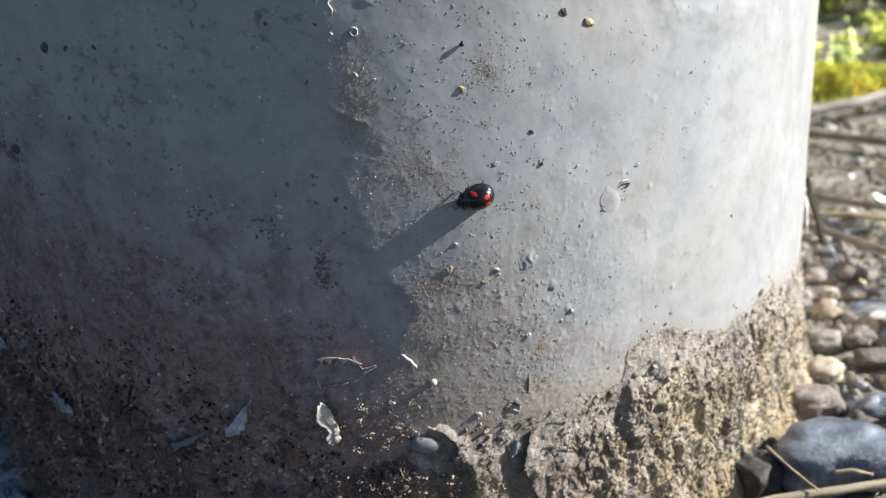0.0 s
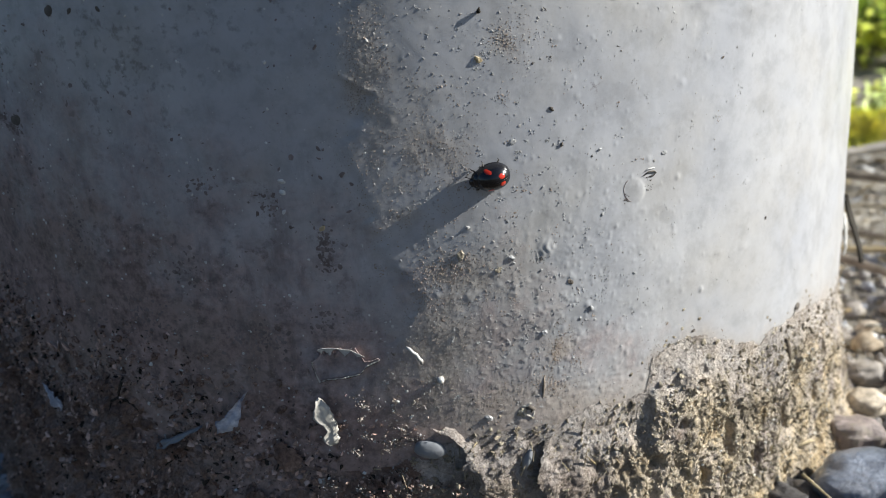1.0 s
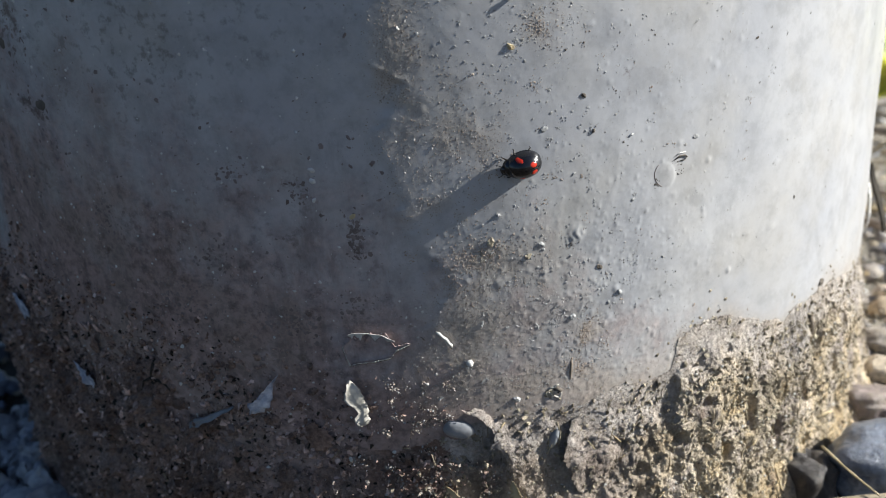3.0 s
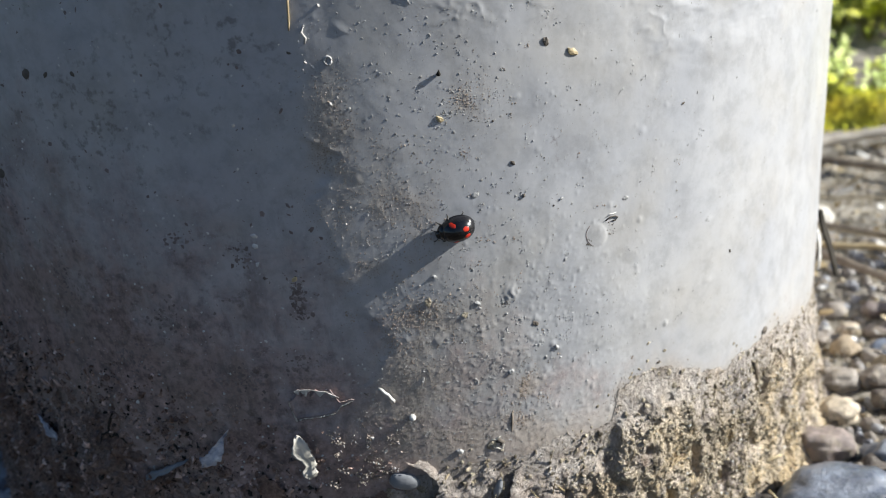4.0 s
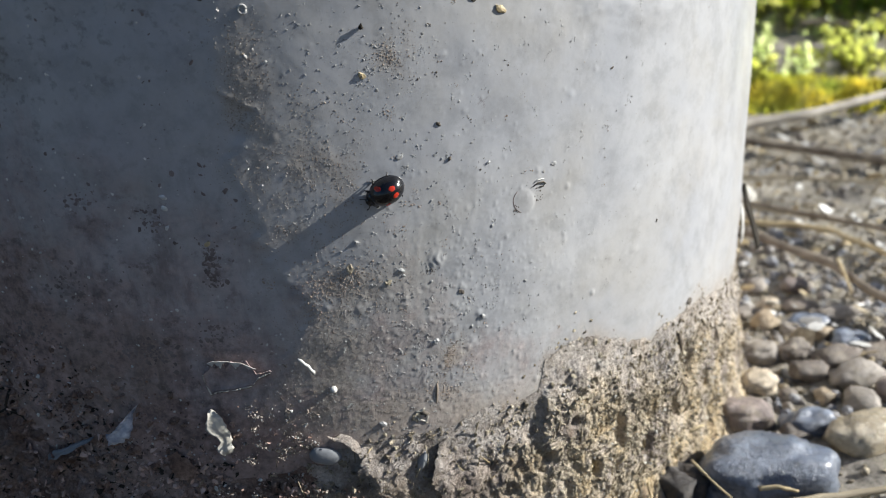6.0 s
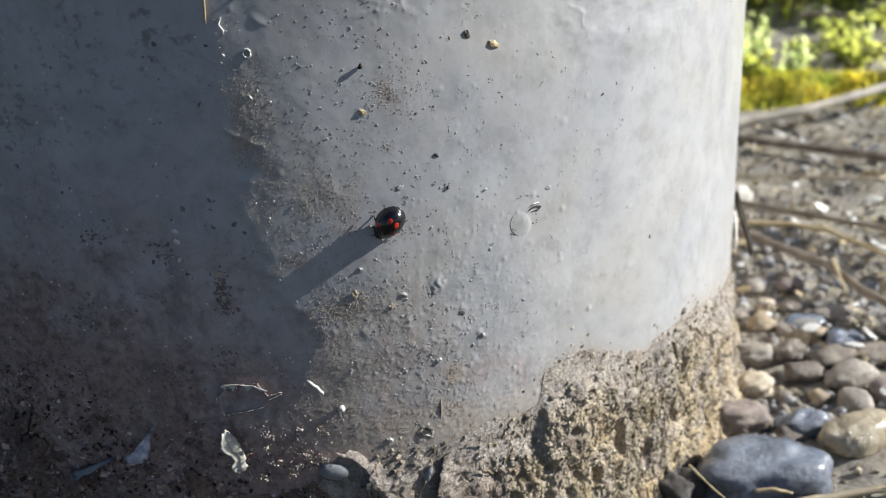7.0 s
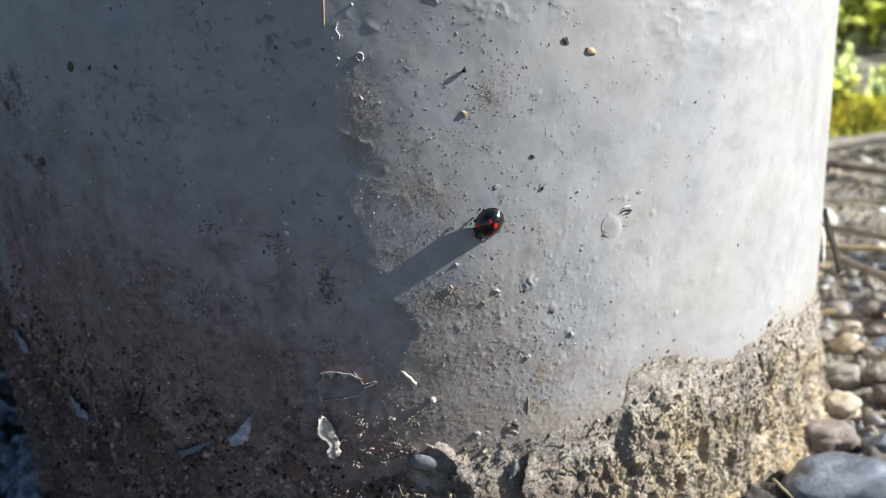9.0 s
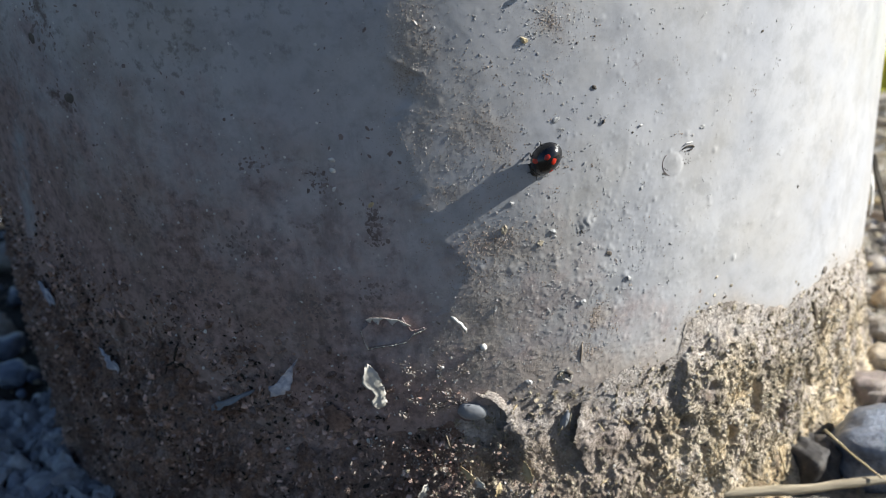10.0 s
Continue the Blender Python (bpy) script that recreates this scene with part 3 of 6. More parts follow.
def pole_height(TH, Z):
    H = paint_relief(TH, Z)
    if TH.ndim == 2:
        for th, z, a, h in BUMPS:
            w = 3 * a
            i0, i1 = np.searchsorted(TH[:, 0], [th - math.degrees(w / R), th + math.degrees(w / R)])
            j0, j1 = np.searchsorted(Z[0, :], [z - w, z + w])
            d2 = (np.radians(TH[i0:i1, j0:j1] - th) * R) ** 2 + (Z[i0:i1, j0:j1] - z) ** 2
            H[i0:i1, j0:j1] += 0.65 * h * np.exp(-(d2 / (a * a)) ** 1.3)
        # the large flat blister, lifted on one side
        x, y = np.radians(TH - 16.1) * R, Z - 52.1
        d = (x / 1.5) ** 2 + ((y + 0.15 * x) / 1.5) ** 2
        H += np.clip(1 - d, 0, 1) ** 0.5 * (0.085 + 0.045 * x)
        # wavy drip of thick paint and the faint run above it
        x, y = np.radians(TH - 8.4) * R, Z - 47.2
        H += 0.12 * np.exp(-np.clip((x / 0.85) ** 2 + (y / 0.95) ** 2, 0, 30) ** 1.5) * (1 + 0.38 * np.sin(7 * x + 2.0 * np.sin(3.4 * y + 1)))
        for th0, z0, th1, z1, tall in ((9.9, 46.6, 11.8, 52.5, 0.025), (6.9, 47.5, 7.3, 53.0, 0.018), (11.8, 52.5, 12.2, 58, 0.018)):
            w = np.clip((Z - z0) / (z1 - z0), 0, 1)
            dist = np.hypot(np.radians(TH - th0 - (th1 - th0) * w) * R, Z - z0 - (z1 - z0) * w)
            H += tall * np.exp(-(dist / 0.45) ** 2)
    return H


def build_pole():
    pole = tagged(new("metal_post"), "grey painted round metal post, blistered and muddy at its foot", "post")
    th = np.concatenate([np.arange(-78, -12, 0.36), np.arange(-12, 24, 0.115), np.arange(24, 78.01, 0.36)])
    z = np.concatenate([np.arange(-6, 20, 0.6), np.arange(20, 84, 0.18), np.arange(84, 112.01, 0.4)])
    TH, Z = np.meshgrid(th, z, indexing="ij")
    fade = smooth(78, 70, np.abs(TH)) * smooth(112, 106, Z)
    P = on_pole(TH, Z, pole_height(TH, Z) * fade)
    me = grid_mesh("painted_front", P[..., 0], P[..., 1], P[..., 2], PAINT)
    me.attributes.new("dust", "FLOAT", "POINT").data.foreach_set("value", dusty_zone(TH, Z).ravel().astype(np.float32))
    me.attributes.new("stain", "FLOAT", "POINT").data.foreach_set("value", stain(TH, Z).ravel().astype(np.float32))
    me.attributes.new("rubbed", "FLOAT", "POINT").data.foreach_set("value", rubbed(TH, Z).ravel().astype(np.float32))
    put("painted_front", me, pole)
    TH, Z = np.meshgrid(np.linspace(78, 282, 103), np.array([-6.0, 112.0]), indexing="ij")
    P = on_pole(TH, Z)
    put("painted_back", grid_mesh("painted_back", P[..., 0], P[..., 1], P[..., 2], PAINT), pole)
    TH, Z = np.meshgrid(np.linspace(0, 360, 181), np.array([112.0, 300.0, 500.0]), indexing="ij")
    P = on_pole(TH, Z)
    put("upper_shaft", grid_mesh("upper_shaft", P[..., 0], P[..., 1], P[..., 2], PAINT), pole)
    bm = bmesh.new()
    bmesh.ops.create_circle(bm, cap_ends=True, segments=180, radius=R * MM, matrix=Matrix.Translation((0, 0, 0.5)))
    part("top", bm, PAINT, pole, shade=False)
    return pole


build_pole()


# ---- mud dried on the foot of the pole ----
# deep pits in the crust: th, z, half width, half height (mm)
PITS = [(32.1, 23.6, 0.5, 0.6), (36.4, 23.6, 0.55, 0.6), (37.5, 20.0, 0.5, 2.0), (35.4, 12.6, 0.7, 1.7), (26.0, 15.7, 0.6, 1.9), (23.0, 26.2, 0.7, 0.5), (29.7, 21.7, 0.9, 0.6), (45.0, 18.0, 0.5, 1.4), (50.0, 22.0, 0.4, 1.0), (53.0, 19.0, 0.4, 1.5), (41.5, 13.0, 0.5, 1.2), (20.5, 20.0, 0.6, 0.6), (17.5, 16.0, 0.7, 0.7), (30.0, 10.0, 0.8, 1.4), (11.5, 17.5, 0.9, 0.5), (42.5, 24.0, 0.35, 0.7), (13.5, 13.0, 0.8, 0.9), (47.5, 12.0, 0.5, 1.0), (22.5, 11.5, 0.6, 1.1)]


def ridged(x, y, octaves, seed, gain=0.55):
    return 1 - np.abs(2 * fbm(x, y, octaves, seed, gain) - 1) * 2.2


def crust_thickness(th, z):
    s = np.radians(th) * R
    left = smooth(-9, -17, th)
    ragged = (8 + 12 * left) * (fbm(s / 5.5, z / 5.5, 6, 61, 0.62) - 0.5) * (0.52 + 0.48 * smooth(2, -4, th))
    under = crust_top(th) + ragged - z
    thick = 0.03 * smooth(-0.4, 1.5, under) + 0.30 * smooth(0.8, 6, under) + 0.8 * smooth(2, 10, under) + 1.0 * smooth(8, 26, under) + 2.6 * smooth(5, -3, z)
    ridges = ridged(s / 3.6, z / 5.5, 4, 81)
    lumpy = 2.6 * (fbm(s / 5.0, z / 7.5, 5, 71, 0.55) - 0.5) + 0.9 * (ridges - 0.6) + (0.4 + 0.35 * left) * (fbm(s / 0.8, z / 0.95, 3, 75, 0.65) - 0.5)
    # flaky clods on the sunny side, drawn out upright, with hollows between them
    clods = 2.6 * (fbm(s / 3.2, z / 4.4, 3, 83, 0.5) - 0.5) + 0.55 * (fbm(s / 1.1, z / 1.5, 3, 85, 0.55) - 0.5) + 0.55 * (fbm(s / 0.42, z / 0.5, 2, 91, 0.6) - 0.5) - 0.45 * smooth(0.64, 0.74, fbm(s / 1.5, z / 2.5, 3, 87, 0.5))
    lumpy = lumpy * (1 - 0.6 * (1 - left)) + clods * 0.75 * smooth(2, 12, th) * smooth(1, 9, under)
    h = thick * (1 - 0.35 * left) + lumpy * (0.72 + 0.53 * left) * smooth(-0.5, 5, under)
    for a, c, w, t in PITS:
        q = (np.radians(th - a) * R / w + 0.9 * (fbm(s / 0.8, z / 0.8, 3, 93) - 0.5)) ** 2 + ((z - c) / t + 0.9 * (fbm(s / 0.8, z / 0.8, 3, 94) - 0.5)) ** 2
        h = h + np.where(q < 12, -2.6 * np.exp(-np.clip(q, 0, 30) / 1.1), 0.0)
    # hollow behind the torn sheets
    h = h * (1 - 0.6 * smooth(-6, -3, th) * smooth(9.5, 7.0, th) * smooth(11, 14.5, z) * smooth(30, 26, z))
    h = np.where((th > 0) & (under > 0.2), np.maximum(h, 0.03), h)
    patchy = fbm(s / 4.2, z / 4.2, 5, 95, 0.62) - 0.50 + 0.05 * np.clip(under, 0, 12)
    h = np.where((patchy < 0) & (left > 0.3), -0.5, h)
    return np.where(under > -0.4, h, -0.5)


def crust_ash(th, z):
    """Share of pale grey silt, thick along the upper edge of the crust."""
    s = np.radians(th) * R
    under = crust_top(th) - z + 6 * (fbm(s / 5, z / 5, 4, 89, 0.6) - 0.5)
    return np.clip(smooth(9.5, 2.5, under) + 0.9 * np.exp(-((th - 12.8) / 2.6) ** 2 - ((z - 20.5) / 2.2) ** 2) + 0.5 * smooth(36, 52, th) * smooth(12, 20, z), 0, 1)


def build_crust(name, th0, th1, mat, words):
    fine = th0 > -50
    th = np.concatenate([np.arange(th0, 46, 0.105), np.arange(46, th1, 0.2)]) if fine else np.arange(th0, th1, 0.19)
    z = np.arange(-4, 37, 0.155) if fine else np.arange(-6, 62, 0.27)
    TH, Z = np.meshgrid(th, z, indexing="ij")
    H = crust_thickness(TH, Z)
    S = np.radians(TH) * R
    H = H + (0.24 if fine else 0.6) * (fbm(S / 0.5, Z / 0.5, 3, 77, 0.6) - 0.5) * smooth(0.05, 0.5, H)
    P = on_pole(TH, Z, np.maximum(H, -0.3) + 0.06 + paint_relief(TH, Z) * 0.8)
    border = -3.5 + 5 * (fbm(Z / 4, Z * 0 + 0.5, 4, 63, 0.6) - 0.5)
    ok = (H > -0.05) & ((TH < border + 0.2) if th0 < -50 else (TH > border - 0.2))
    keep = ok[:-1, :-1] & ok[1:, :-1] & ok[1:, 1:] & ok[:-1, 1:]
    me = grid_mesh(name, P[..., 0], P[..., 1], P[..., 2], mat, keep)
    if fine:
        co = np.empty(len(me.vertices) * 3)
        me.vertices.foreach_get("co", co)
        co = co.reshape(-1, 3) / MM
        ash = crust_ash(np.degrees(np.arctan2(co[:, 0], -co[:, 1])), co[:, 2])
        me.attributes.new("ash", "FLOAT", "POINT").data.foreach_set("value", ash.astype(np.float32))
    return tagged(put(name, me), words, "mud", kind="stuff")


build_crust("mud_crust", -8, 78.01, CRUST, "crumbly dried sandy mud crust round the foot of the post")
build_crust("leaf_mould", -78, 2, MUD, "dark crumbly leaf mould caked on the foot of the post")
r = np.random.default_rng(5)
th = np.concatenate([r.uniform(-58, 62, 11000), r.normal(24, 15, 7000)])
z = np.concatenate([r.uniform(-1, 50, 11000), r.uniform(-1, 25, 7000)])
h = crust_thickness(th, z)
ok = (h > 0.0) & (r.random(len(th)) < np.where(th < -8, 0.8, 1.0))
th, z, h = th[ok], z[ok], h[ok]
size = np.where(th > 4, 0.06 + 0.36 * r.random(len(th)) ** 3.2, 0.06 + 0.5 * r.random(len(th)) ** 4.5)
mid = th > -4
tagged(put("mud_crumbs", many_lumps("mud_crumbs", on_pole(th, z, h + 0.10)[mid], size[mid], CRUMB, r, 1, 0.45, 0.5)), "loose crumbs and grains of dried sandy mud", "soil", kind="stuff")
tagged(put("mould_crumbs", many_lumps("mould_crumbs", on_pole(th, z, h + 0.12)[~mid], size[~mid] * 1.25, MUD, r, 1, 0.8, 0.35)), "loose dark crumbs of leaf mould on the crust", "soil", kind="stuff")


def fibres(name, n, spot, lo, hi, mat, words, rr, upright=0.0):
    """Short bent plant fibres, joined."""
    bm = bmesh.new()
    for _ in range(n):
        p, nrm = spot()
        d = (Vector(rr.normal(size=3)).cross(Vector(nrm)).normalized() * (1 - upright) + Vector((0, 0, upright))).normalized()
        l, w = rr.uniform(lo, hi), rr.uniform(0.04, 0.11)
        p, nrm = Vector(p), Vector(nrm)
        tube(bm, [p - d * l * 0.5, p + nrm * rr.uniform(0.0, 0.25) * l, p + d * l * 0.5 + nrm * rr.uniform(-0.05, 0.3) * l], [w, w, w * 0.6], 4)
    tagged(part(name, bm, mat, None), words, "straw", kind="stuff")


def crust_spot():
    t, q = r.normal(20, 18), r.uniform(0, 24)
    h = float(crust_thickness(np.array(t), np.array(q)))
    a = radians(t)
    return on_pole(t, q, max(h, 0) + 0.25), (math.sin(a), -math.cos(a), 0)


th, z = r.uniform(-58, -6, 4200), r.uniform(12, 54, 4200)
ok = (z < np.interp(th, [-58, -35, -15, -6], [54, 46, 36, 28]) - 8 * r.random(4200) ** 2) & (fbm(np.radians(th) * R / 5, z / 5, 3, 97) > 0.46) & (rubbed(th, z) < 0.5)
th, z = th[ok], z[ok]
tagged(put("mud_splashes", flat_grains("mud_splashes", th, z, paint_relief(th, z), 0.10 + 0.6 * r.random(len(th)) ** 3.5, MUD, r, 0.6)), "small dried splashes of mud on the paint", "soil", kind="stuff")
th = r.uniform(3, 58, 1400)
z = crust_top(th) - 3 + np.abs(r.normal(0, 2.4, 1400))
ok = fbm(np.radians(th) * R / 3, z / 3, 3, 99) > 0.47
th, z = th[ok], z[ok]
tagged(put("mud_splashes", flat_grains("mud_splashes", th, z, paint_relief(th, z), 0.05 + 0.32 * r.random(len(th)) ** 3.0, CRUMB, r, 0.28)), "small dried splashes of mud on the paint", "soil", kind="stuff")
fibres("plant_fibres", 40, crust_spot, 0.7, 2.2, STRAW, "short dry straw fibres stuck in the mud", r)
fibres("root_fibres", 150, crust_spot, 0.9, 3.2, STALK, "brown root fibres hanging in the dried mud", r, 0.85)

# ---- the ground ----
def ground_height(x, y):
    """mm"""
    r2 = np.hypot(x, y)
    near = smooth(900, 250, r2)
    h = 5.0 * (fbm(x / 45, y / 45, 4, 101) - 0.5) + near * (2.6 * (fbm(x / 7, y / 7, 4, 111, 0.6) - 0.5) + 0.8 * (fbm(x / 1.6, y / 1.6, 3, 121) - 0.5))
    far = smooth(600, 3000, r2)
    return h - 1.0 + far * 60 * (fbm(x / 1500, y / 1500, 3, 131) - 0.5)


def build_ground():
    rad = np.concatenate([np.linspace(72, 150, 100), np.geomspace(150.8, 420, 90)[1:], np.geomspace(425, 60000, 60)])
    ang = np.linspace(0, 2 * np.pi, 451)
    A, Q = np.meshgrid(ang, rad, indexing="ij")
    X, Y = Q * np.cos(A), Q * np.sin(A)
    ob = put("ground", grid_mesh("ground", X, Y, ground_height(X, Y), SOIL))
    return tagged(ob, "bare stony brown soil with grit", "ground", kind="structure")


build_ground()


# ---- stones ----
def stone_mesh(size, mat, seed, sub=3, angular=0.16, dents=0):
    rr = np.random.default_rng(seed)
    v, f = ICO[sub]
    o = rr.uniform(-50, 50, 3)
    n = fbm(v[:, 0] * 1.3 + o[0], v[:, 1] * 1.3 + v[:, 2] * 0.9 + o[1], 3, seed) - 0.5
    n2 = fbm(v[:, 2] * 1.5 + o[2], v[:, 0] * 1.4 - v[:, 1] * 1.1 + o[0], 3, seed + 9) - 0.5
    w = np.sign(v) * np.abs(v) ** 0.85
    fine = fbm(v[:, 0] * 5 + o[1], v[:, 1] * 5 + v[:, 2] * 4 + o[2], 3, seed + 3) - 0.5
    w = w * (1 + angular * 2 * (n + n2) + 0.05 * fine)[:, None]
    for _ in range(dents):
        c = rr.normal(size=3) * np.array([1.0, 0.8, 0.5]) + np.array([0.0, -0.5, 0.3])
        q = np.linalg.norm(v - c / np.linalg.norm(c), axis=1) / rr.uniform(0.10, 0.26)
        w = w * (1 - rr.uniform(0.015, 0.06) * np.exp(-q ** 2) + 0.015 * np.exp(-(q - 1.5) ** 2 * 4))[:, None]
    if dents:
        # rough broken hollow on top
        q = np.linalg.norm((v - np.array([0.12, -0.45, 0.88])) / np.array([0.42, 0.22, 0.3]), axis=1)
        w = w * (1 - (0.07 + 0.10 * (fbm(v[:, 0] * 9, v[:, 1] * 9, 3, 5) - 0.5)) * np.exp(-q ** 4))[:, None]
    return mesh_from("pebble", w * np.array(size) * 0.5 * MM, f, mat)


# x, y, length, width, height, turn, kind, words
PEBBLES_A = [
    (62.0, -74.2, 19.8, 13.5, 12.0, -10, "slate", "large smooth blue-grey pebble with a pitted top"),
    (82.6, -69.2, 14.5, 8.0, 7.0, 16, "amber", "pale glossy oval pebble standing on edge"),
    (75.8, -62.6, 9.0, 6.0, 5.4, -12, "slate", "small dark slate pebble among gravel"),
    (67.0, -58.6, 10.0, 6.8, 5.8, -12, "plum", "rough dull plum-brown stone on the soil"),
    (74.3, -49.0, 7.0, 5.6, 4.8, -15, "cream", "cream-coloured rounded pebble on the soil"),
    (79.6, -40.6, 7.6, 5.6, 4.4, -18, "beige", "flat beige-grey pebble on the soil"),
    (86.0, -42.0, 7.0, 5.0, 3.8, 20, "brown", "brown weathered pebble on the soil"),
    (48.6, -72.4, 10.0, 7.5, 8.0, 80, "black", "small stone leaning against the mud, coloured black as shadow"),
    (89.2, -27.0, 6.5, 5.0, 4.0, 30, "ochre", "small rounded ochre pebble on soil"),
    (92.0, -31.5, 7.0, 5.0, 4.2, 60, "beige", "flat beige-grey pebble on the soil"),
    (97.5, -29.5, 10.0, 7.0, 3.6, -20, "slate", "flat bluish stone chip on gravel"),
    (100.0, -39.8, 9.0, 6.0, 6.0, 10, "slate", "dark rounded pebble with a wet sheen"),
    (106.0, -28.0, 13.0, 7.0, 4.5, -18, "beige", "long grey flat stone on the soil"),
    (97.0, -35.0, 7.0, 5.0, 4.5, 42, "ochre", "small rounded ochre pebble on soil"),
    (104.0, -46.0, 14.0, 7.5, 5.5, -8, "brown", "long brown flat stone on the soil"),
]
PEBBLES_B = [
    (93.0, -46.0, 10.5, 6.5, 5.5, 6, "brown", "brown weathered pebble on the soil"),
    (85.8, -48.5, 8.5, 5.5, 5.0, -25, "brown", "brown weathered pebble on the soil"),
    (92.0, -52.5, 11.0, 7.5, 6.0, 12, "beige", "mossy grey-beige stone among other pebbles"),
    (84.6, -55.2, 5.0, 4.0, 4.0, 0, "ochre", "small rounded ochre pebble on soil"),
    (88.5, -59.5, 8.0, 6.5, 6.0, 55, "beige", "pale rounded pebble on the soil"),
    (73.0, -64.2, 9.0, 5.0, 5.0, 10, "brown", "half-buried brown stone in the soil"),
    (80.0, -65.0, 6.0, 5.0, 4.0, 80, "brown", "half-buried brown stone in the soil"),
    (96.0, -58.0, 9.0, 7.0, 6.0, 33, "plum", "rough dull plum-brown stone on the soil"),
    (87.8, -20.0, 8.0, 6.0, 5.0, 15, "beige", "flat beige-grey pebble on the soil"),
    (95.5, -18.0, 7.0, 5.0, 4.0, 75, "cream", "cream-coloured rounded pebble on the soil"),
    (101.0, -20.5, 8.5, 6.0, 4.5, -30, "brown", "brown weathered pebble on the soil"),
    (90.0, -10.0, 6.0, 5.0, 4.5, 10, "white", "small whitish pebble beside the post"),
    (98.0, -8.0, 7.0, 5.5, 4.5, 50, "beige", "flat beige-grey pebble on the soil"),
    (106.0, -12.0, 8.0, 5.5, 4.5, -12, "plum", "rough dull plum-brown stone on the soil"),
    (121.0, 43.0, 10.0, 9.0, 13.0, 25, "white", "smooth whitish pebble beside the post"),
]
PEBBLES_C = [
    (95.5, 3.0, 6.0, 4.5, 4.5, 40, "ochre", "small rounded ochre pebble on soil"),
    (112.0, -40.0, 9.0, 6.5, 5.0, 5, "beige", "pale rounded pebble on the soil"),
    (115.0, -52.0, 12.0, 8.0, 6.0, 28, "slate", "dark rounded pebble with a wet sheen"),
    (104.0, -70.0, 13.0, 9.0, 6.0, -35, "brown", "brown weathered pebble on the soil"),
    (98.0, -80.0, 9.0, 7.0, 5.0, 15, "beige", "pale rounded pebble on the soil"),
    (-102.0, -2.0, 9.0, 7.0, 5.0, 60, "slate", "dark blue-grey pebble in the shade"),
    (-83.5, -36.5, 8.0, 6.0, 3.2, 60, "blue", "rough blue-grey stone against the foot of the post"),
    (-94.0, -17.0, 8.0, 6.0, 4.5, -20, "slate", "dark rounded pebble in the shade"),
    (-73.5, -54.5, 8.0, 6.0, 3.0, 30, "blue", "pale blue-grey flat stone in the shade"),
    (-91.0, -29.0, 6.0, 5.0, 3.0, 75, "blue", "pale blue-grey stone in the shade"),
    (-112.0, 8.0, 15.0, 11.0, 8.0, 15, "beige", "pale rounded pebble on the soil"),
    (-110.0, 34.0, 16.0, 11.0, 8.0, 80, "slate", "dark rounded pebble in the shade"),
    (-124.0, 60.0, 18.0, 12.0, 9.0, 30, "beige", "pale rounded pebble on the soil"),
    (-128.0, 30.0, 14.0, 10.0, 8.0, 5, "plum", "rough dull plum-brown stone on the soil"),
    (-64.0, -70.0, 7.0, 5.0, 3.0, 55, "slate", "dark rounded pebble in the shade"),
]
PEBBLES_D = [
    (-118.0, -12.0, 13.0, 9.0, 7.0, -40, "brown", "brown weathered pebble on the soil"),
]
PEBBLES = PEBBLES_A + PEBBLES_B + PEBBLES_C + PEBBLES_D


def place_pebbles():
    for k, (x, y, a, b, c, turn, kind, words) in enumerate(PEBBLES):
        if k > 8 and x > 0:
            a, b, c = 0.86 * a, 0.86 * b, 0.66 * c
        me = stone_mesh((a, b, c), STONES[kind], 300 + k, 4 if k < 8 else 3, 0.14 if k < 2 else 0.30, 44 if k == 0 else 0)
        ob = tagged(put("pebble", me), words, "stone", "stones round the post")
        g = float(ground_height(np.array(x), np.array(y)))
        ob.matrix_world = pose(x * MM, y * MM, (g + 0.28 * c) * MM, (k * 37) % 17 - 8, (k * 53) % 15 - 7, turn)


place_pebbles()
r = np.random.default_rng(77)


def scatter(n, x0, x1, y0, y1, clear=1.0):
    """Free spots on the ground, clear of the post and of the larger stones."""
    out = []
    while len(out) < n:
        x, y = r.uniform(x0, x1), r.uniform(y0, y1)
        if math.hypot(x, y) < R + 2.5 or any((x - p[0]) ** 2 + (y - p[1]) ** 2 < (0.42 * p[2] * clear) ** 2 for p in PEBBLES):
            continue
        out.append((x, y))
    return np.array(out)


def gravel(name, spots, lo, hi, mat, words, sub=2):
    s = lo + (hi - lo) * r.random(len(spots)) ** 2.2
    c = np.column_stack([spots, ground_height(spots[:, 0], spots[:, 1]) + 0.25 * s])
    tagged(put(name, many_lumps(name, c, s, mat, r, sub, 0.7, 0.16, True)), words, "gravel", kind="stuff")


gravel("gravel", scatter(480, 62, 130, -66, 40, 0.85), 0.5, 1.8, STONES["beige"], "small grey and beige gravel on the soil")
gravel("gravel", scatter(260, 62, 130, -66, 40, 0.85), 0.5, 1.8, STONES["blue"], "small bluish gravel between the stones")
gravel("gravel", scatter(300, 55, 260, -110, 140), 0.7, 2.2, STONES["beige"], "small grey and beige gravel on the soil")
gravel("gravel", scatter(170, 55, 240, -110, 140), 0.7, 2.2, STONES["brown"], "small brown gravel on the soil")
gravel("gravel", scatter(80, 60, 230, -110, 120), 0.8, 2.6, STONES["ochre"], "small yellowish gravel on the soil")
gravel("gravel", scatter(260, -170, -45, -95, 110), 0.9, 3.4, STONES["slate"], "small bluish gravel in the shade of the post")
gravel("soil_crumbs", scatter(5200, 50, 200, -110, 130, 0.75), 0.2, 1.1, CRUMB, "loose crumbs of soil between the stones", 1)
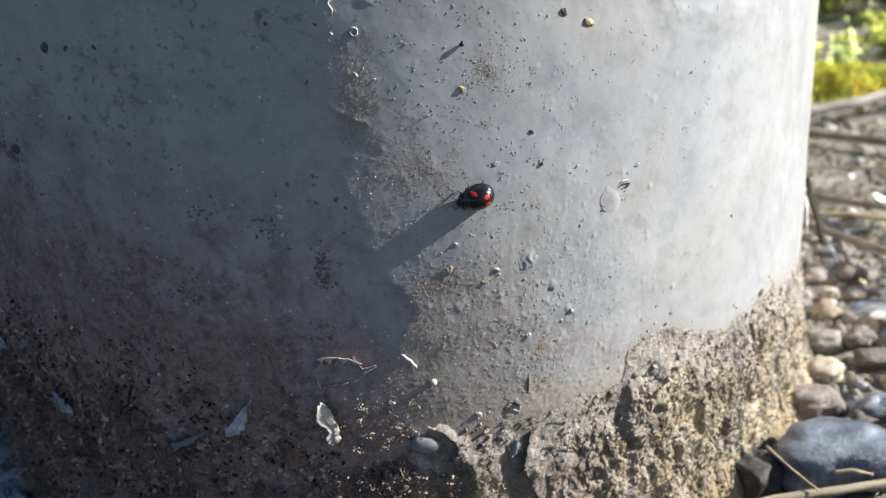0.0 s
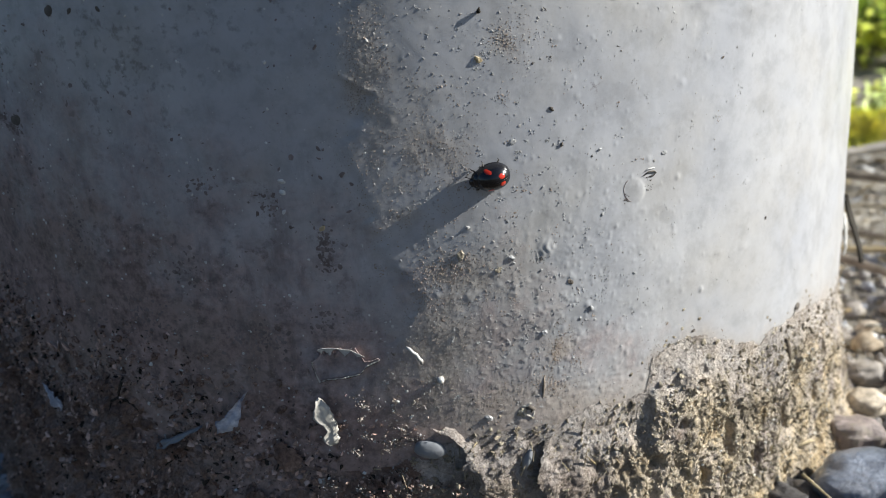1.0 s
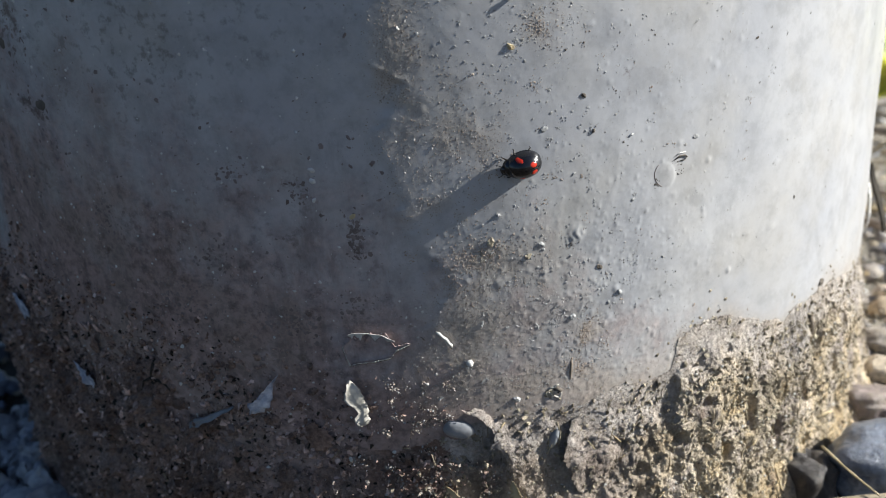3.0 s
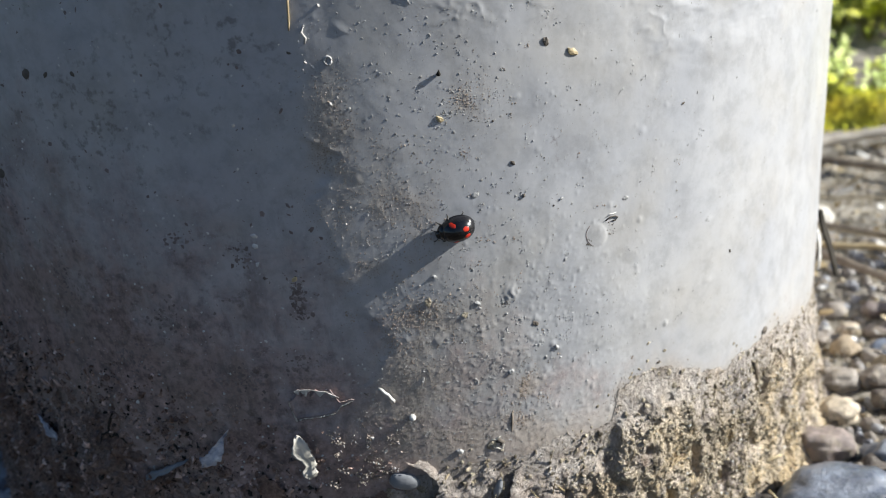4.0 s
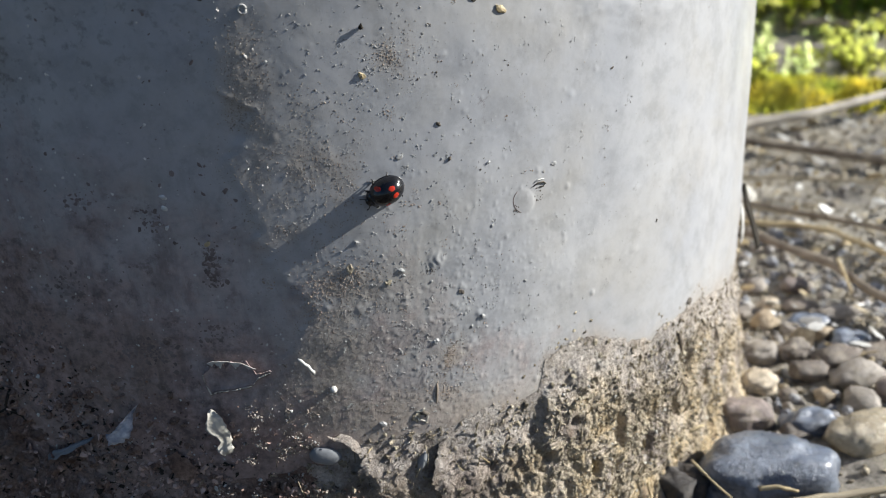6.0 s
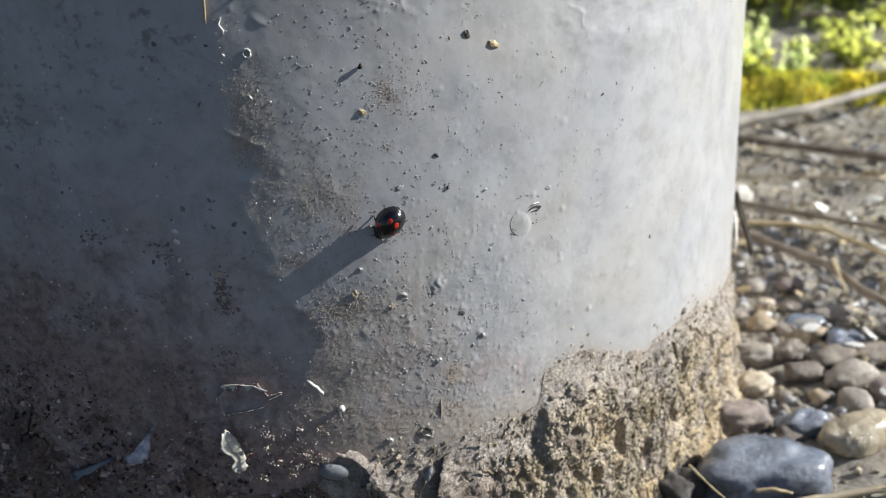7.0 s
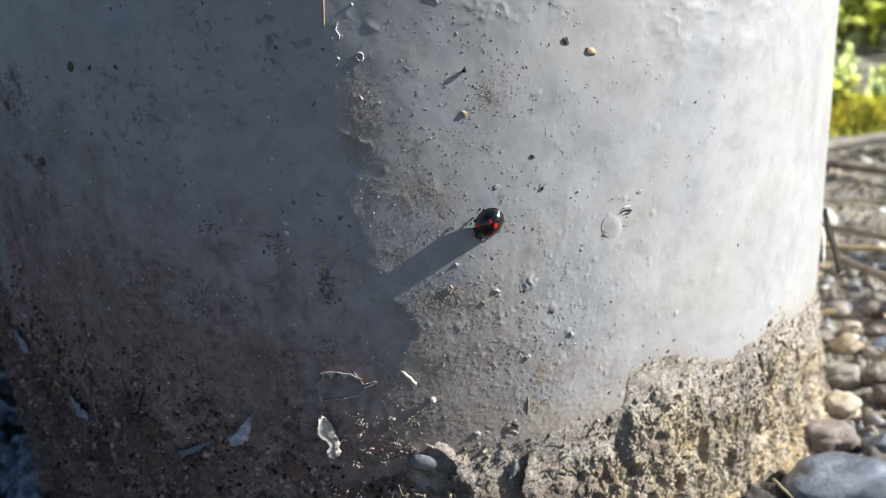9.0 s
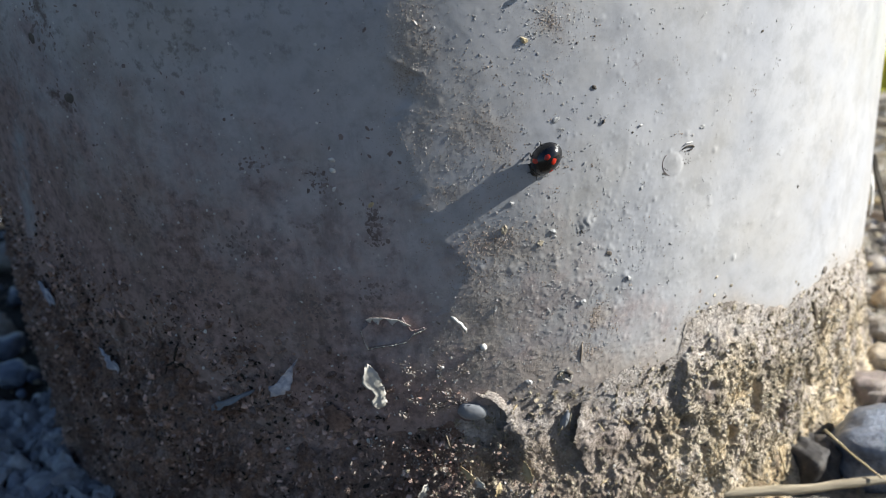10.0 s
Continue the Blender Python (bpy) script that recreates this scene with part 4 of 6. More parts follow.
gravel("soil_crumbs", scatter(1300, -150, -40, -95, 60, 0.8), 0.25, 1.1, CRUMB, "loose crumbs of soil between the stones", 1)


def clay_crumbs():
    """Broken pale blue-grey clay piled against the shaded foot of the post."""
    n = 420
    a, d = np.radians(r.uniform(-72, -44, n)), R + 2 + 13 * r.random(n) ** 1.5
    x, y = d * np.sin(a), -d * np.cos(a)
    s = 0.5 + 2.5 * r.random(n) ** 2.2
    c = np.column_stack([x, y, ground_height(x, y) + 0.25 * s + 3.0 * smooth(R + 13, R, d) * r.random(n)])
    tagged(put("clay_crumbs", many_lumps("clay_crumbs", c, s, STONES["blue"], r, 2, 0.4, 0.22, False)), "broken blue-grey clay piled against the post", "clay", kind="stuff")


clay_crumbs()


def leaf_bits(name, n, lo, hi, mat, words):
    """Flat scraps of leaf and straw strewn on the ground."""
    p = scatter(n, 88, 235, -70, 135, 0.5)
    s = lo + (hi - lo) * r.random(n) ** 2
    c = np.column_stack([p, ground_height(p[:, 0], p[:, 1]) + 1.2 + 2.0 * r.random(n)])
    V, F = [], []
    v0, f0 = ICO[1]
    for k in range(n):
        a, t = r.uniform(0, 6.28), r.normal(0, 0.45, 2)
        w = v0 * (1 + 0.4 * r.uniform(-1, 1, (len(v0), 1))) * np.array([1.0, r.uniform(0.25, 0.8), 0.12]) * s[k]
        w = np.column_stack([w[:, 0] * math.cos(a) - w[:, 1] * math.sin(a), w[:, 0] * math.sin(a) + w[:, 1] * math.cos(a), w[:, 2] + t[0] * w[:, 0] + t[1] * w[:, 1]])
        V.append(w + c[k])
        F.append(f0 + k * len(v0))
    tagged(put(name, mesh_from(name, np.concatenate(V) * MM, np.concatenate(F), mat, False)), words, "litter", kind="stuff")


leaf_bits("leaf_litter", 320, 0.8, 3.2, STALK, "dry brown scraps of leaf on the soil")
leaf_bits("leaf_litter", 420, 0.7, 3.2, WHITE, "bleached pale scraps of leaf on the soil")
leaf_bits("leaf_litter", 260, 0.8, 3.0, STRAW, "straw-coloured scraps of leaf on the soil")


# ---- the ladybird ----
def dome(x, y, half_l, half_w, top, rim=0.0):
    q = np.clip(1 - (np.abs(x / half_l) ** 2.2 + np.abs(y / half_w) ** 2.2), 0, 1)
    return top * q ** 0.5 + rim


def dome_patch(bm, centre, half_l, half_w, top, base, u0, u1, lift=0.0, n=18, m=28):
    """Part of a dome between two angles round its long axis, closed below."""
    rows = []
    for i in range(n + 1):
        f = math.pi * i / n
        ring = []
        for j in range(m + 1):
            g = u0 + (u1 - u0) * j / m
            x = -math.cos(f)
            w = math.sin(f) ** 0.85
            ring.append(bm.verts.new(((centre + half_l * x * (1 + lift)) * MM, half_w * (1 + lift) * w * math.cos(g) * MM, (base + top * (1 + lift) * w * math.sin(g)) * MM)))
        rows.append(ring)
    for a, b in zip(rows, rows[1:]):
        for j in range(m):
            bm.faces.new((a[j], b[j], b[j + 1], a[j + 1]))
    bmesh.ops.remove_doubles(bm, verts=bm.verts, dist=1e-7)


SHELL = dict(centre=-0.35, half_l=1.98, half_w=1.52, top=1.85, base=0.34)


def shell_point(x, y, lift):
    c, a, w, t, b = SHELL["centre"], SHELL["half_l"], SHELL["half_w"], SHELL["top"], SHELL["base"]
    k = max(1 - ((x - c) / a) ** 2, 0.0) ** 0.425
    u = min(abs(y) / (w * k), 0.999)
    return Vector((x, y, b + t * k * math.sqrt(1 - u * u) + lift))


def build_ladybird():
    bug = tagged(new("ladybird"), "small glossy black ladybird with four red spots clinging to the post", "beetle")
    for side, name in ((0, "wing_case"), (1, "wing_case")):
        bm = bmesh.new()
        dome_patch(bm, u0=0.012 if side == 0 else math.pi / 2 + 0.008, u1=math.pi / 2 - 0.008 if side == 0 else math.pi - 0.012, **SHELL)
        case = part(name, bm, BLACK_SHELL, bug, "glossy black wing case with two red spots")
        sg = 1 if side == 0 else -1
        for cx, cy, a, b, hook in ((0.22, 1.08, 0.31, 0.24, 0.18), (-1.12, 0.44, 0.33, 0.29, 0.14)):
            bm = bmesh.new()
            mid = bm.verts.new(shell_point(cx, sg * cy, 0.03) * MM)
            prev = None
            for q in (0.4, 0.75, 1.0):
                ring = []
                for i in range(22):
                    g = 2 * math.pi * i / 22
                    rad = q * (1 + hook * math.sin(2 * g + 0.6) + 0.06 * math.sin(5 * g))
                    ring.append(bm.verts.new(shell_point(cx + a * rad * math.cos(g), sg * (cy + b * rad * math.sin(g)), 0.03 if q < 1 else 0.004) * MM))
                for i in range(22):
                    j = (i + 1) % 22
                    if prev is None:
                        bm.faces.new((mid, ring[i], ring[j]))
                    else:
                        bm.faces.new((prev[i], ring[i], ring[j], prev[j]))
                prev = ring
            bmesh.ops.recalc_face_normals(bm, faces=bm.faces)
            part("red_spot", bm, RED_SPOT, case, "orange-red spot")
    bm = bmesh.new()
    pts = []
    for i in range(49):
        g = 2 * math.pi * i / 48
        pts.append((SHELL["centre"] + 1.97 * math.cos(g), 1.52 * math.sin(g), 0.34))
    tube(bm, pts, [0.06] * 49, 6)
    part("rim", bm, BLACK_SHELL, bug, "flared black rim of the wing cases")
    bm = bmesh.new()
    dome_patch(bm, 1.2, 0.75, 1.05, 0.95, 0.36, 0.0, math.pi, n=12, m=20)
    part("pronotum", bm, BLACK_SHELL, bug)
    bm = bmesh.new()
    bmesh.ops.create_uvsphere(bm, u_segments=16, v_segments=10, radius=1.0, matrix=Matrix.Translation((1.82 * MM, 0, 0.55 * MM)) @ Matrix.Diagonal((0.42 * MM, 0.52 * MM, 0.36 * MM, 1)))
    part("head", bm, BLACK_SHELL, bug)
    bm = bmesh.new()
    bmesh.ops.create_uvsphere(bm, u_segments=20, v_segments=10, radius=1.0, matrix=Matrix.Translation((-0.3 * MM, 0, 0.42 * MM)) @ Matrix.Diagonal((1.65 * MM, 1.2 * MM, 0.30 * MM, 1)))
    part("belly", bm, LEG, bug)
    for sg in (-1, 1):
        for hip, knee, foot in (((1.0, 0.7, 0.35), (1.5, 1.25, 0.5), (1.85, 1.4, 0.05)), ((0.3, 1.0, 0.35), (0.5, 1.72, 0.45), (0.35, 1.98, 0.05)), ((-0.8, 0.9, 0.35), (-1.15, 1.5, 0.42), (-1.6, 1.78, 0.05))):
            bm = bmesh.new()
            f = lambda p: (0.92 * p[0], 0.86 * sg * p[1], p[2])
            toe = (foot[0] + 0.12, foot[1] + 0.22, 0.06)
            tube(bm, [f(hip), f(knee), f(foot), f(toe)], [0.14, 0.11, 0.06, 0.04])
            part("leg", bm, LEG, bug)
        bm = bmesh.new()
        tube(bm, [(1.95, sg * 0.35, 0.6), (2.25, sg * 0.62, 0.62), (2.42, sg * 0.70, 0.55), (2.55, sg * 0.72, 0.5)], [0.045, 0.04, 0.05, 0.08], 6)
        part("antenna", bm, LEG, bug)
        bm = bmesh.new()
        bmesh.ops.create_uvsphere(bm, u_segments=8, v_segments=6, radius=0.11 * MM, matrix=Matrix.Translation((1.93 * MM, sg * 0.42 * MM, 0.66 * MM)))
        part("eye", bm, LEG, bug)
    return bug


LADYBIRD = build_ladybird()


# ---- flakes, grains and straws on the post ----
def closed_sheet(name, P, N, thick, mat, parent=None, label=""):
    """A thin closed shell on a grid of places P (mm) with outward directions N."""
    n, m = P.shape[:2]
    top, low = P.reshape(-1, 3), (P - N * thick).reshape(-1, 3)
    k = n * m
    idx = np.arange(k).reshape(n, m)
    q = np.stack([idx[:-1, :-1], idx[1:, :-1], idx[1:, 1:], idx[:-1, 1:]], -1).reshape(-1, 4)
    rim = np.concatenate([idx[0, :], idx[1:, -1], idx[-1, -2::-1], idx[-2:0:-1, 0]])
    nxt = np.roll(rim, -1)
    faces = [tuple(f) for f in q] + [tuple(f[::-1] + k) for f in q] + [(a, b, b + k, a + k) for a, b in zip(rim, nxt)]
    me = mesh_from(name, np.concatenate([top, low]) * MM, faces, mat)
    bm = bmesh.new()
    bm.from_mesh(me)
    bmesh.ops.recalc_face_normals(bm, faces=bm.faces)
    bm.to_mesh(me)
    bm.free()
    return put(name, me, parent, label)


def flake(name, th, z, turn, length, widths, lifts, curl, mat, words, seed, thick=0.10, jag=0.12, group="", base=0.25, bend=(0.0, 0.0)):
    """A paint flake from th, z along a line turned from the level; lifts: its height along the line, curl: across it."""
    n, m = 25, 11
    u, v = np.linspace(0, 1, n), np.linspace(-1, 1, m)
    U, V = np.meshgrid(u, v, indexing="ij")
    w = np.interp(U, np.linspace(0, 1, len(widths)), widths) * 0.5
    w = w * (1 + jag * 2 * (fbm(U * 9 + seed, np.sign(V) * 3.0, 3, seed) - 0.5) * 2)
    c, q = math.cos(radians(turn)), math.sin(radians(turn))
    a, b = U * length, V * w + np.interp(U, np.linspace(0, 1, len(bend)), bend)
    h = np.interp(U, np.linspace(0, 1, len(lifts)), lifts) + curl * V * np.abs(V) + 0.08 * (fbm(U * 4, V * 3, 2, seed + 5) - 0.5)
    T, Zz = th + np.degrees((a * c - b * q) / R), z + a * q + b * c
    P = on_pole(T, Zz, h + base)
    N = np.stack([np.sin(np.radians(T)), -np.cos(np.radians(T)), 0 * T], -1)
    return tagged(closed_sheet(name, P, N, thick, mat), words, "paint flake", group)


flake("paint_flake", -10.5, 31.8, -84, 6.3, [0.2, 1.1, 1.9, 2.1, 1.9, 1.45, 1.2, 1.9, 1.9, 0.8], [0.5, 0.8, 0.9, 0.9, 0.85, 0.7, 0.7, 0.8, 0.9, 0.5], -0.32, FLAKE, "curled cream paint flake peeling off the post", 3, jag=0.16, group="paint flakes", bend=(0.0, 0.25, 0.3, 0.3, 0.45, 0.75, 0.85, 0.6, 0.5, 0.6))
flake("paint_flake", -16.5, 32.4, -125, 6.0, [0.1, 0.25, 0.5, 1.3, 1.9, 2.1, 1.7, 0.7], [0.3, 0.4, 0.6, 0.9, 1.2, 1.4, 1.4, 1.3], -0.5, FLAKE_BLUE, "bluish torn paint flake standing off the post", 5, jag=0.3, group="paint flakes", bend=(0.0, -0.1, 0.1, 0.2, 0.0))
flake("paint_flake", -21.0, 27.6, -154, 8.0, [0.1, 0.3, 0.5, 0.8, 0.5, 1.2, 0.4], [0.4, 0.5, 0.6, 0.7, 0.8, 0.6], 0.3, PAINT_BARE, "long narrow grey paint flake in the mud", 7, jag=0.3, group="paint flakes")
flake("paint_flake", -39.5, 29.6, -40, 4.6, [0.7, 2.2, 3.2, 2.4], [0.5, 0.8, 0.9, 0.6], 0.2, FLAKE_BLUE, "small bluish paint flake in the mud", 9, jag=0.35, group="paint flakes")
flake("mud_scale", -31.0, 23.0, -20, 5.0, [1.5, 4.5, 5.0, 3.6], [0.2, 0.4, 0.4, 0.2], 0.1, MUD, "flat grey-brown scale of dried mud on the post", 21, jag=0.3, group="mud scales")
flake("mud_scale", -14.5, 25.5, -60, 4.0, [1.5, 3.0, 3.2, 2.0], [0.1, 0.3, 0.3, 0.1], 0.1, MUD, "flat grey-brown scale of dried mud on the post", 22, jag=0.3, group="mud scales")
flake("paint_flake", -50.0, 36.0, -20, 5.0, [1.0, 3.2, 3.6, 1.4], [0.3, 0.5, 0.5, 0.3], 0.2, FLAKE_BLUE, "bluish scale of bare paint in the mud", 10, jag=0.35, group="paint flakes")
flake("paint_flake", 60.5, 37.0, -86, 12.5, [0.4, 1.3, 1.9, 1.2, 2.0, 0.9], [0.1, 0.7, 1.5, 2.3, 3.0, 3.5], 0.3, DARK_FLAKE, "dark curled strip of peeled paint off the post", 15, 0.3, jag=0.3, group="paint flakes")
# brightness of sunlit bare paint is put into this flake's white
flake("paint_flake", 58.0, 34.6, -88, 7.5, [0.4, 2.0, 2.6, 2.2, 3.0, 1.0], [0.0, 0.3, 0.5, 0.6, 0.7, 0.5], 0.1, WHITE, "torn flake beside a dark strip, white for sunlit bare paint", 16, 0.25, jag=0.3, group="paint flakes")


def shred(points, radius, words, mat=WHITE):
    """A crooked roll of torn paint lying on the post; points of th, z, height."""
    bm = bmesh.new()
    pts = [Vector(on_pole(a, c, float(paint_relief(np.array(a), np.array(c))) + h)) for a, c, h in points]
    tube(bm, pts, [radius * q for q in [0.5] + [1.0] * (len(pts) - 2) + [0.5]], 6)
    bmesh.ops.recalc_face_normals(bm, faces=bm.faces)
    tagged(part("paint_shred", bm, mat, None), words, "paint flake", "paint flakes")


shred([(-3.1, 37.4, 0.25), (-2.85, 37.2, 0.45), (-2.6, 36.7, 0.5), (-2.35, 36.5, 0.6), (-2.2, 35.9, 0.5), (-2.0, 35.6, 0.5), (-2.0, 35.0, 0.2)], 0.22, "tiny curled strip of white paint standing off the post")
shred([(3.2, 83.2, 0.03), (2.6, 83.3, 0.05), (2.2, 82.5, 0.04), (2.5, 81.5, 0.06), (2.8, 80.5, 0.02)], 0.075, "thin white crooked shred of paint")
shred([(-4.65, 79.6, 0.1), (-4.9, 78.9, 0.16), (-4.65, 78.3, 0.14), (-4.8, 77.7, 0.06)], 0.12, "white sliver stuck on the paint")

shred([(16.9, 53.6, 0.1), (17.4, 53.95, 0.12), (17.9, 53.95, 0.12), (18.15, 53.7, 0.1), (17.9, 53.4, 0.08), (17.5, 53.4, 0.06)], 0.09, "dark broken rim of a blister in the paint", SCRAP)
shred([(17.0, 54.0, 0.06), (17.4, 54.3, 0.08), (18.0, 54.3, 0.05)], 0.08, "white broken rim of a blister in the paint")
# dark strip carries the shaded left flank of the blister
shred([(16.1 + math.degrees(1.42 * math.cos(g) / R), 52.1 + 1.45 * math.sin(g) - 0.2 * math.cos(g), -0.02) for g in np.linspace(2.1, 4.5, 13)], 0.065, "dark strip painted as shade along a blister in the paint", STAIN)
shred([(-3.35 + 0.26 * math.cos(g), 75.85 + 0.42 * math.sin(g), 0.07) for g in np.linspace(0, 6.28, 15)], 0.12, "small white ring-shaped husk stuck on the paint")


def lifted_patch():
    """A broken plate of paint with a saw-toothed upper edge."""
    n, m = 133, 13
    u, v = np.linspace(0, 1, n), np.linspace(0, 1, m)
    U, V = np.meshgrid(u, v, indexing="ij")
    th = -10.5 + 5.3 * U
    teeth = [(-10.5, 36.4), (-9.9, 37.2), (-9.7, 38.1), (-9.45, 37.2), (-8.85, 37.8), (-8.7, 37.0), (-8.2, 38.0), (-7.75, 37.1), (-7.0, 37.8), (-6.75, 36.8), (-6.4, 36.0), (-5.2, 36.25)]
    foot = [(-10.5, 36.0), (-10.3, 34.7), (-10.1, 33.8), (-9.5, 34.1), (-8.2, 34.2), (-6.8, 34.6), (-6.3, 35.5), (-5.2, 36.15)]
    low = np.interp(th, [p[0] for p in foot], [p[1] for p in foot])
    high = np.maximum(np.interp(th, [p[0] for p in teeth], [p[1] for p in teeth]) + 0.25 * (fbm(th * 5, th * 0 + 2.5, 3, 7) - 0.5), low + 0.06)
    z = low + (high - low) * V
    edge = np.minimum(np.minimum(V, 1 - V) * 4, np.minimum(U, 1 - U) * 8)
    P = on_pole(th, z, 0.36 + 0.16 * (1 - np.clip(edge * 2.2, 0, 1)))
    N = np.stack([np.sin(np.radians(th)), -np.cos(np.radians(th)), 0 * th], -1)
    plate = tagged(closed_sheet("paint_plate", P, N, 0.16, PAINT), "loose broken plate of grey paint with jagged edge", "paint flake", "paint flakes")
    t2 = -10.0 + 3.6 * U
    top = np.interp(t2, [-10.0, -9.6, -8.6, -7.4, -6.4], [37.9, 38.1, 38.0, 37.65, 36.8]) + 0.2 * (fbm(t2 * 4, t2 * 0 + 7.5, 3, 9) - 0.5)
    saw = np.interp(t2, [-10.0, -9.7, -9.5, -9.06, -8.87, -8.5, -8.25, -7.92, -7.6, -7.35, -6.95, -6.4], [37.7, 37.3, 37.75, 37.0, 37.6, 37.85, 37.6, 36.85, 37.2, 37.4, 36.7, 36.6])
    z2 = np.minimum(saw, top - 0.05) + (top - np.minimum(saw, top - 0.05)) * V
    closed_sheet("torn_edge", on_pole(t2, z2, 0.44 + 0.18 * V), np.stack([np.sin(np.radians(t2)), -np.cos(np.radians(t2)), 0 * t2], -1), 0.08, WHITE, plate, "pale torn edge of bare paint")
    rim = np.concatenate([P[0, ::-1], P[1:, 0]])
    out = rim + np.array([-0.07, 0, -0.13])
    for name, line, rad, mat, words in (("pale_lip", rim + np.array([-0.05, -0.10, 0.0]), 0.075, FLAKE, "pale broken lip of the paint"), ("crack", out, 0.05, DARK_FLAKE, "dark crack beside the loose paint")):
        bm = bmesh.new()
        tube(bm, list(line), rad * np.clip(4.0 * fbm(np.arange(len(line)) / 5.0, np.zeros(len(line)) + 0.5, 4, 19, 0.6) - 1.3, 0.12, 1.4), 5)
        part(name, bm, mat, plate, words)


lifted_patch()


def torn_sheet(edge, right, lift, seed, words):
    """Mud-coated paint torn loose along one ragged upright edge; edge and right: knots of z, th from the foot up."""
    n, m = 61, 151
    U, V = np.meshgrid(np.linspace(0, 1, n) ** 1.4, np.linspace(0, 1, m), indexing="ij")
    z0, z1 = edge[0][0], edge[-1][0]
    z = z0 + (z1 - z0) * V
    nick = 0.75 * (fbm(z / 1.5, z * 0 + 0.5, 4, seed, 0.65) - 0.5) * 2
    left = np.interp(z, [p[0] for p in edge], [p[1] for p in edge]) + nick
    th = left + (np.interp(z, [p[0] for p in right], [p[1] for p in right]) - left) * U
    s = np.radians(th) * R
    z = z - 1.4 * smooth(0.75, 1.0, V) * U + 1.1 * (fbm(s / 1.4, s * 0 + 3.5, 4, seed + 2, 0.6) - 0.5) * smooth(0.6, 1, V)
    top = smooth(1.0, 0.82, V)
    out = lift * (1 - U) ** 2 * (0.45 + 0.55 * top) + (0.20 + 0.35 * top) * (1 - 1.1 * smooth(0.45, 1.0, U))
    rough = 0.12 * (ridged(s / 1.5, z / 1.9, 3, seed + 4) - 0.5) + 0.22 * (fbm(s / 0.45, z / 0.45, 3, seed + 6, 0.6) - 0.5) + 1.3 * (fbm(s / 2.6, z / 3.2, 3, seed + 8) - 0.5)
    rough = rough * smooth(0.0, 0.12, U) * (0.55 + 0.45 * top)
    # its top still holds to the post and runs in under the silt
    held = smooth(0.70, 0.96, V + 0.12 * (fbm(s / 2.0, z / 2.0, 3, seed + 10) - 0.5)) * smooth(0.02, 0.22, U)
    out = out * (1 - held) - 0.42 * held
    N = np.stack([np.sin(np.radians(th)), -np.cos(np.radians(th)), 0 * th], -1)
    sheet = closed_sheet("torn_paint_sheet", on_pole(th, z, out + rough + 0.12), N, 0.16, CRUST)
    co = np.array([p.co[:] for p in sheet.data.vertices]) / MM
    a = np.degrees(np.arctan2(co[:, 0], -co[:, 1]))
    sheet.data.attributes.new("ash", "FLOAT", "POINT").data.foreach_set("value", (0.75 * crust_ash(a, co[:, 2])).astype(np.float32))
    rr = np.random.default_rng(seed)
    P = on_pole(th, z, out + rough + 0.26)
    i, j = rr.integers(2, n, 700), rr.integers(20, m, 700)
    tagged(put("mud_crumbs", many_lumps("mud_crumbs", P[i, j], 0.035 + 0.14 * rr.random(700) ** 3, CRUMB, rr, 1, 0.5, 0.7)), "brown crumbs stuck on the torn sheet", "soil", kind="stuff")
    return tagged(sheet, words, "paint flake", "torn sheets")


torn_sheet([(3, 4.0), (8, 3.0), (13, 2.4), (16.5, 1.85), (19, 1.28), (20.8, 0.81), (22.4, 0.78), (24.2, 0.32), (25.5, -0.6), (26.5, -1.8)], [(3, 9), (8, 8), (12.2, 6.6), (15.9, 6.2), (18.9, 6.4), (22.4, 7.6), (26.5, 8.5)], 0.42, 31, "mud-caked sheet of paint torn loose from the post")
torn_sheet([(2, 9.5), (8, 8.6), (10.9, 8.1), (13.1, 7.65), (15.2, 7.34), (17.8, 6.58), (19.9, 6.97), (22.4, 7.36), (23.4, 7.8)], [(2, 18), (10, 17), (17, 16), (23.4, 15)], 0.75, 37, "mud-caked sheet of paint torn loose from the post")


def build_blister(th, z, w, t, tilt):
    v, f = ICO[3]
    bend = 1 + 0.25 * (fbm(v[:, 0] * 1.5 + th, v[:, 2] * 1.5, 3, 83) - 0.5)[:, None]
    me = mesh_from("paint_blister", v * bend * np.array([w, 0.62, t]) * MM, f, PAINT_BARE)
    ob = tagged(put("paint_blister", me), "smooth glossy grey blister of paint above the mud", "blister", "paint blisters")
    ob.matrix_world = pose(*(on_pole(th, z, 0.3) * MM), 0, tilt, th)


build_blister(-2.0, 23.8, 2.0, 1.2, 16)
build_blister(5.9, 20.6, 0.55, 1.5, 22)


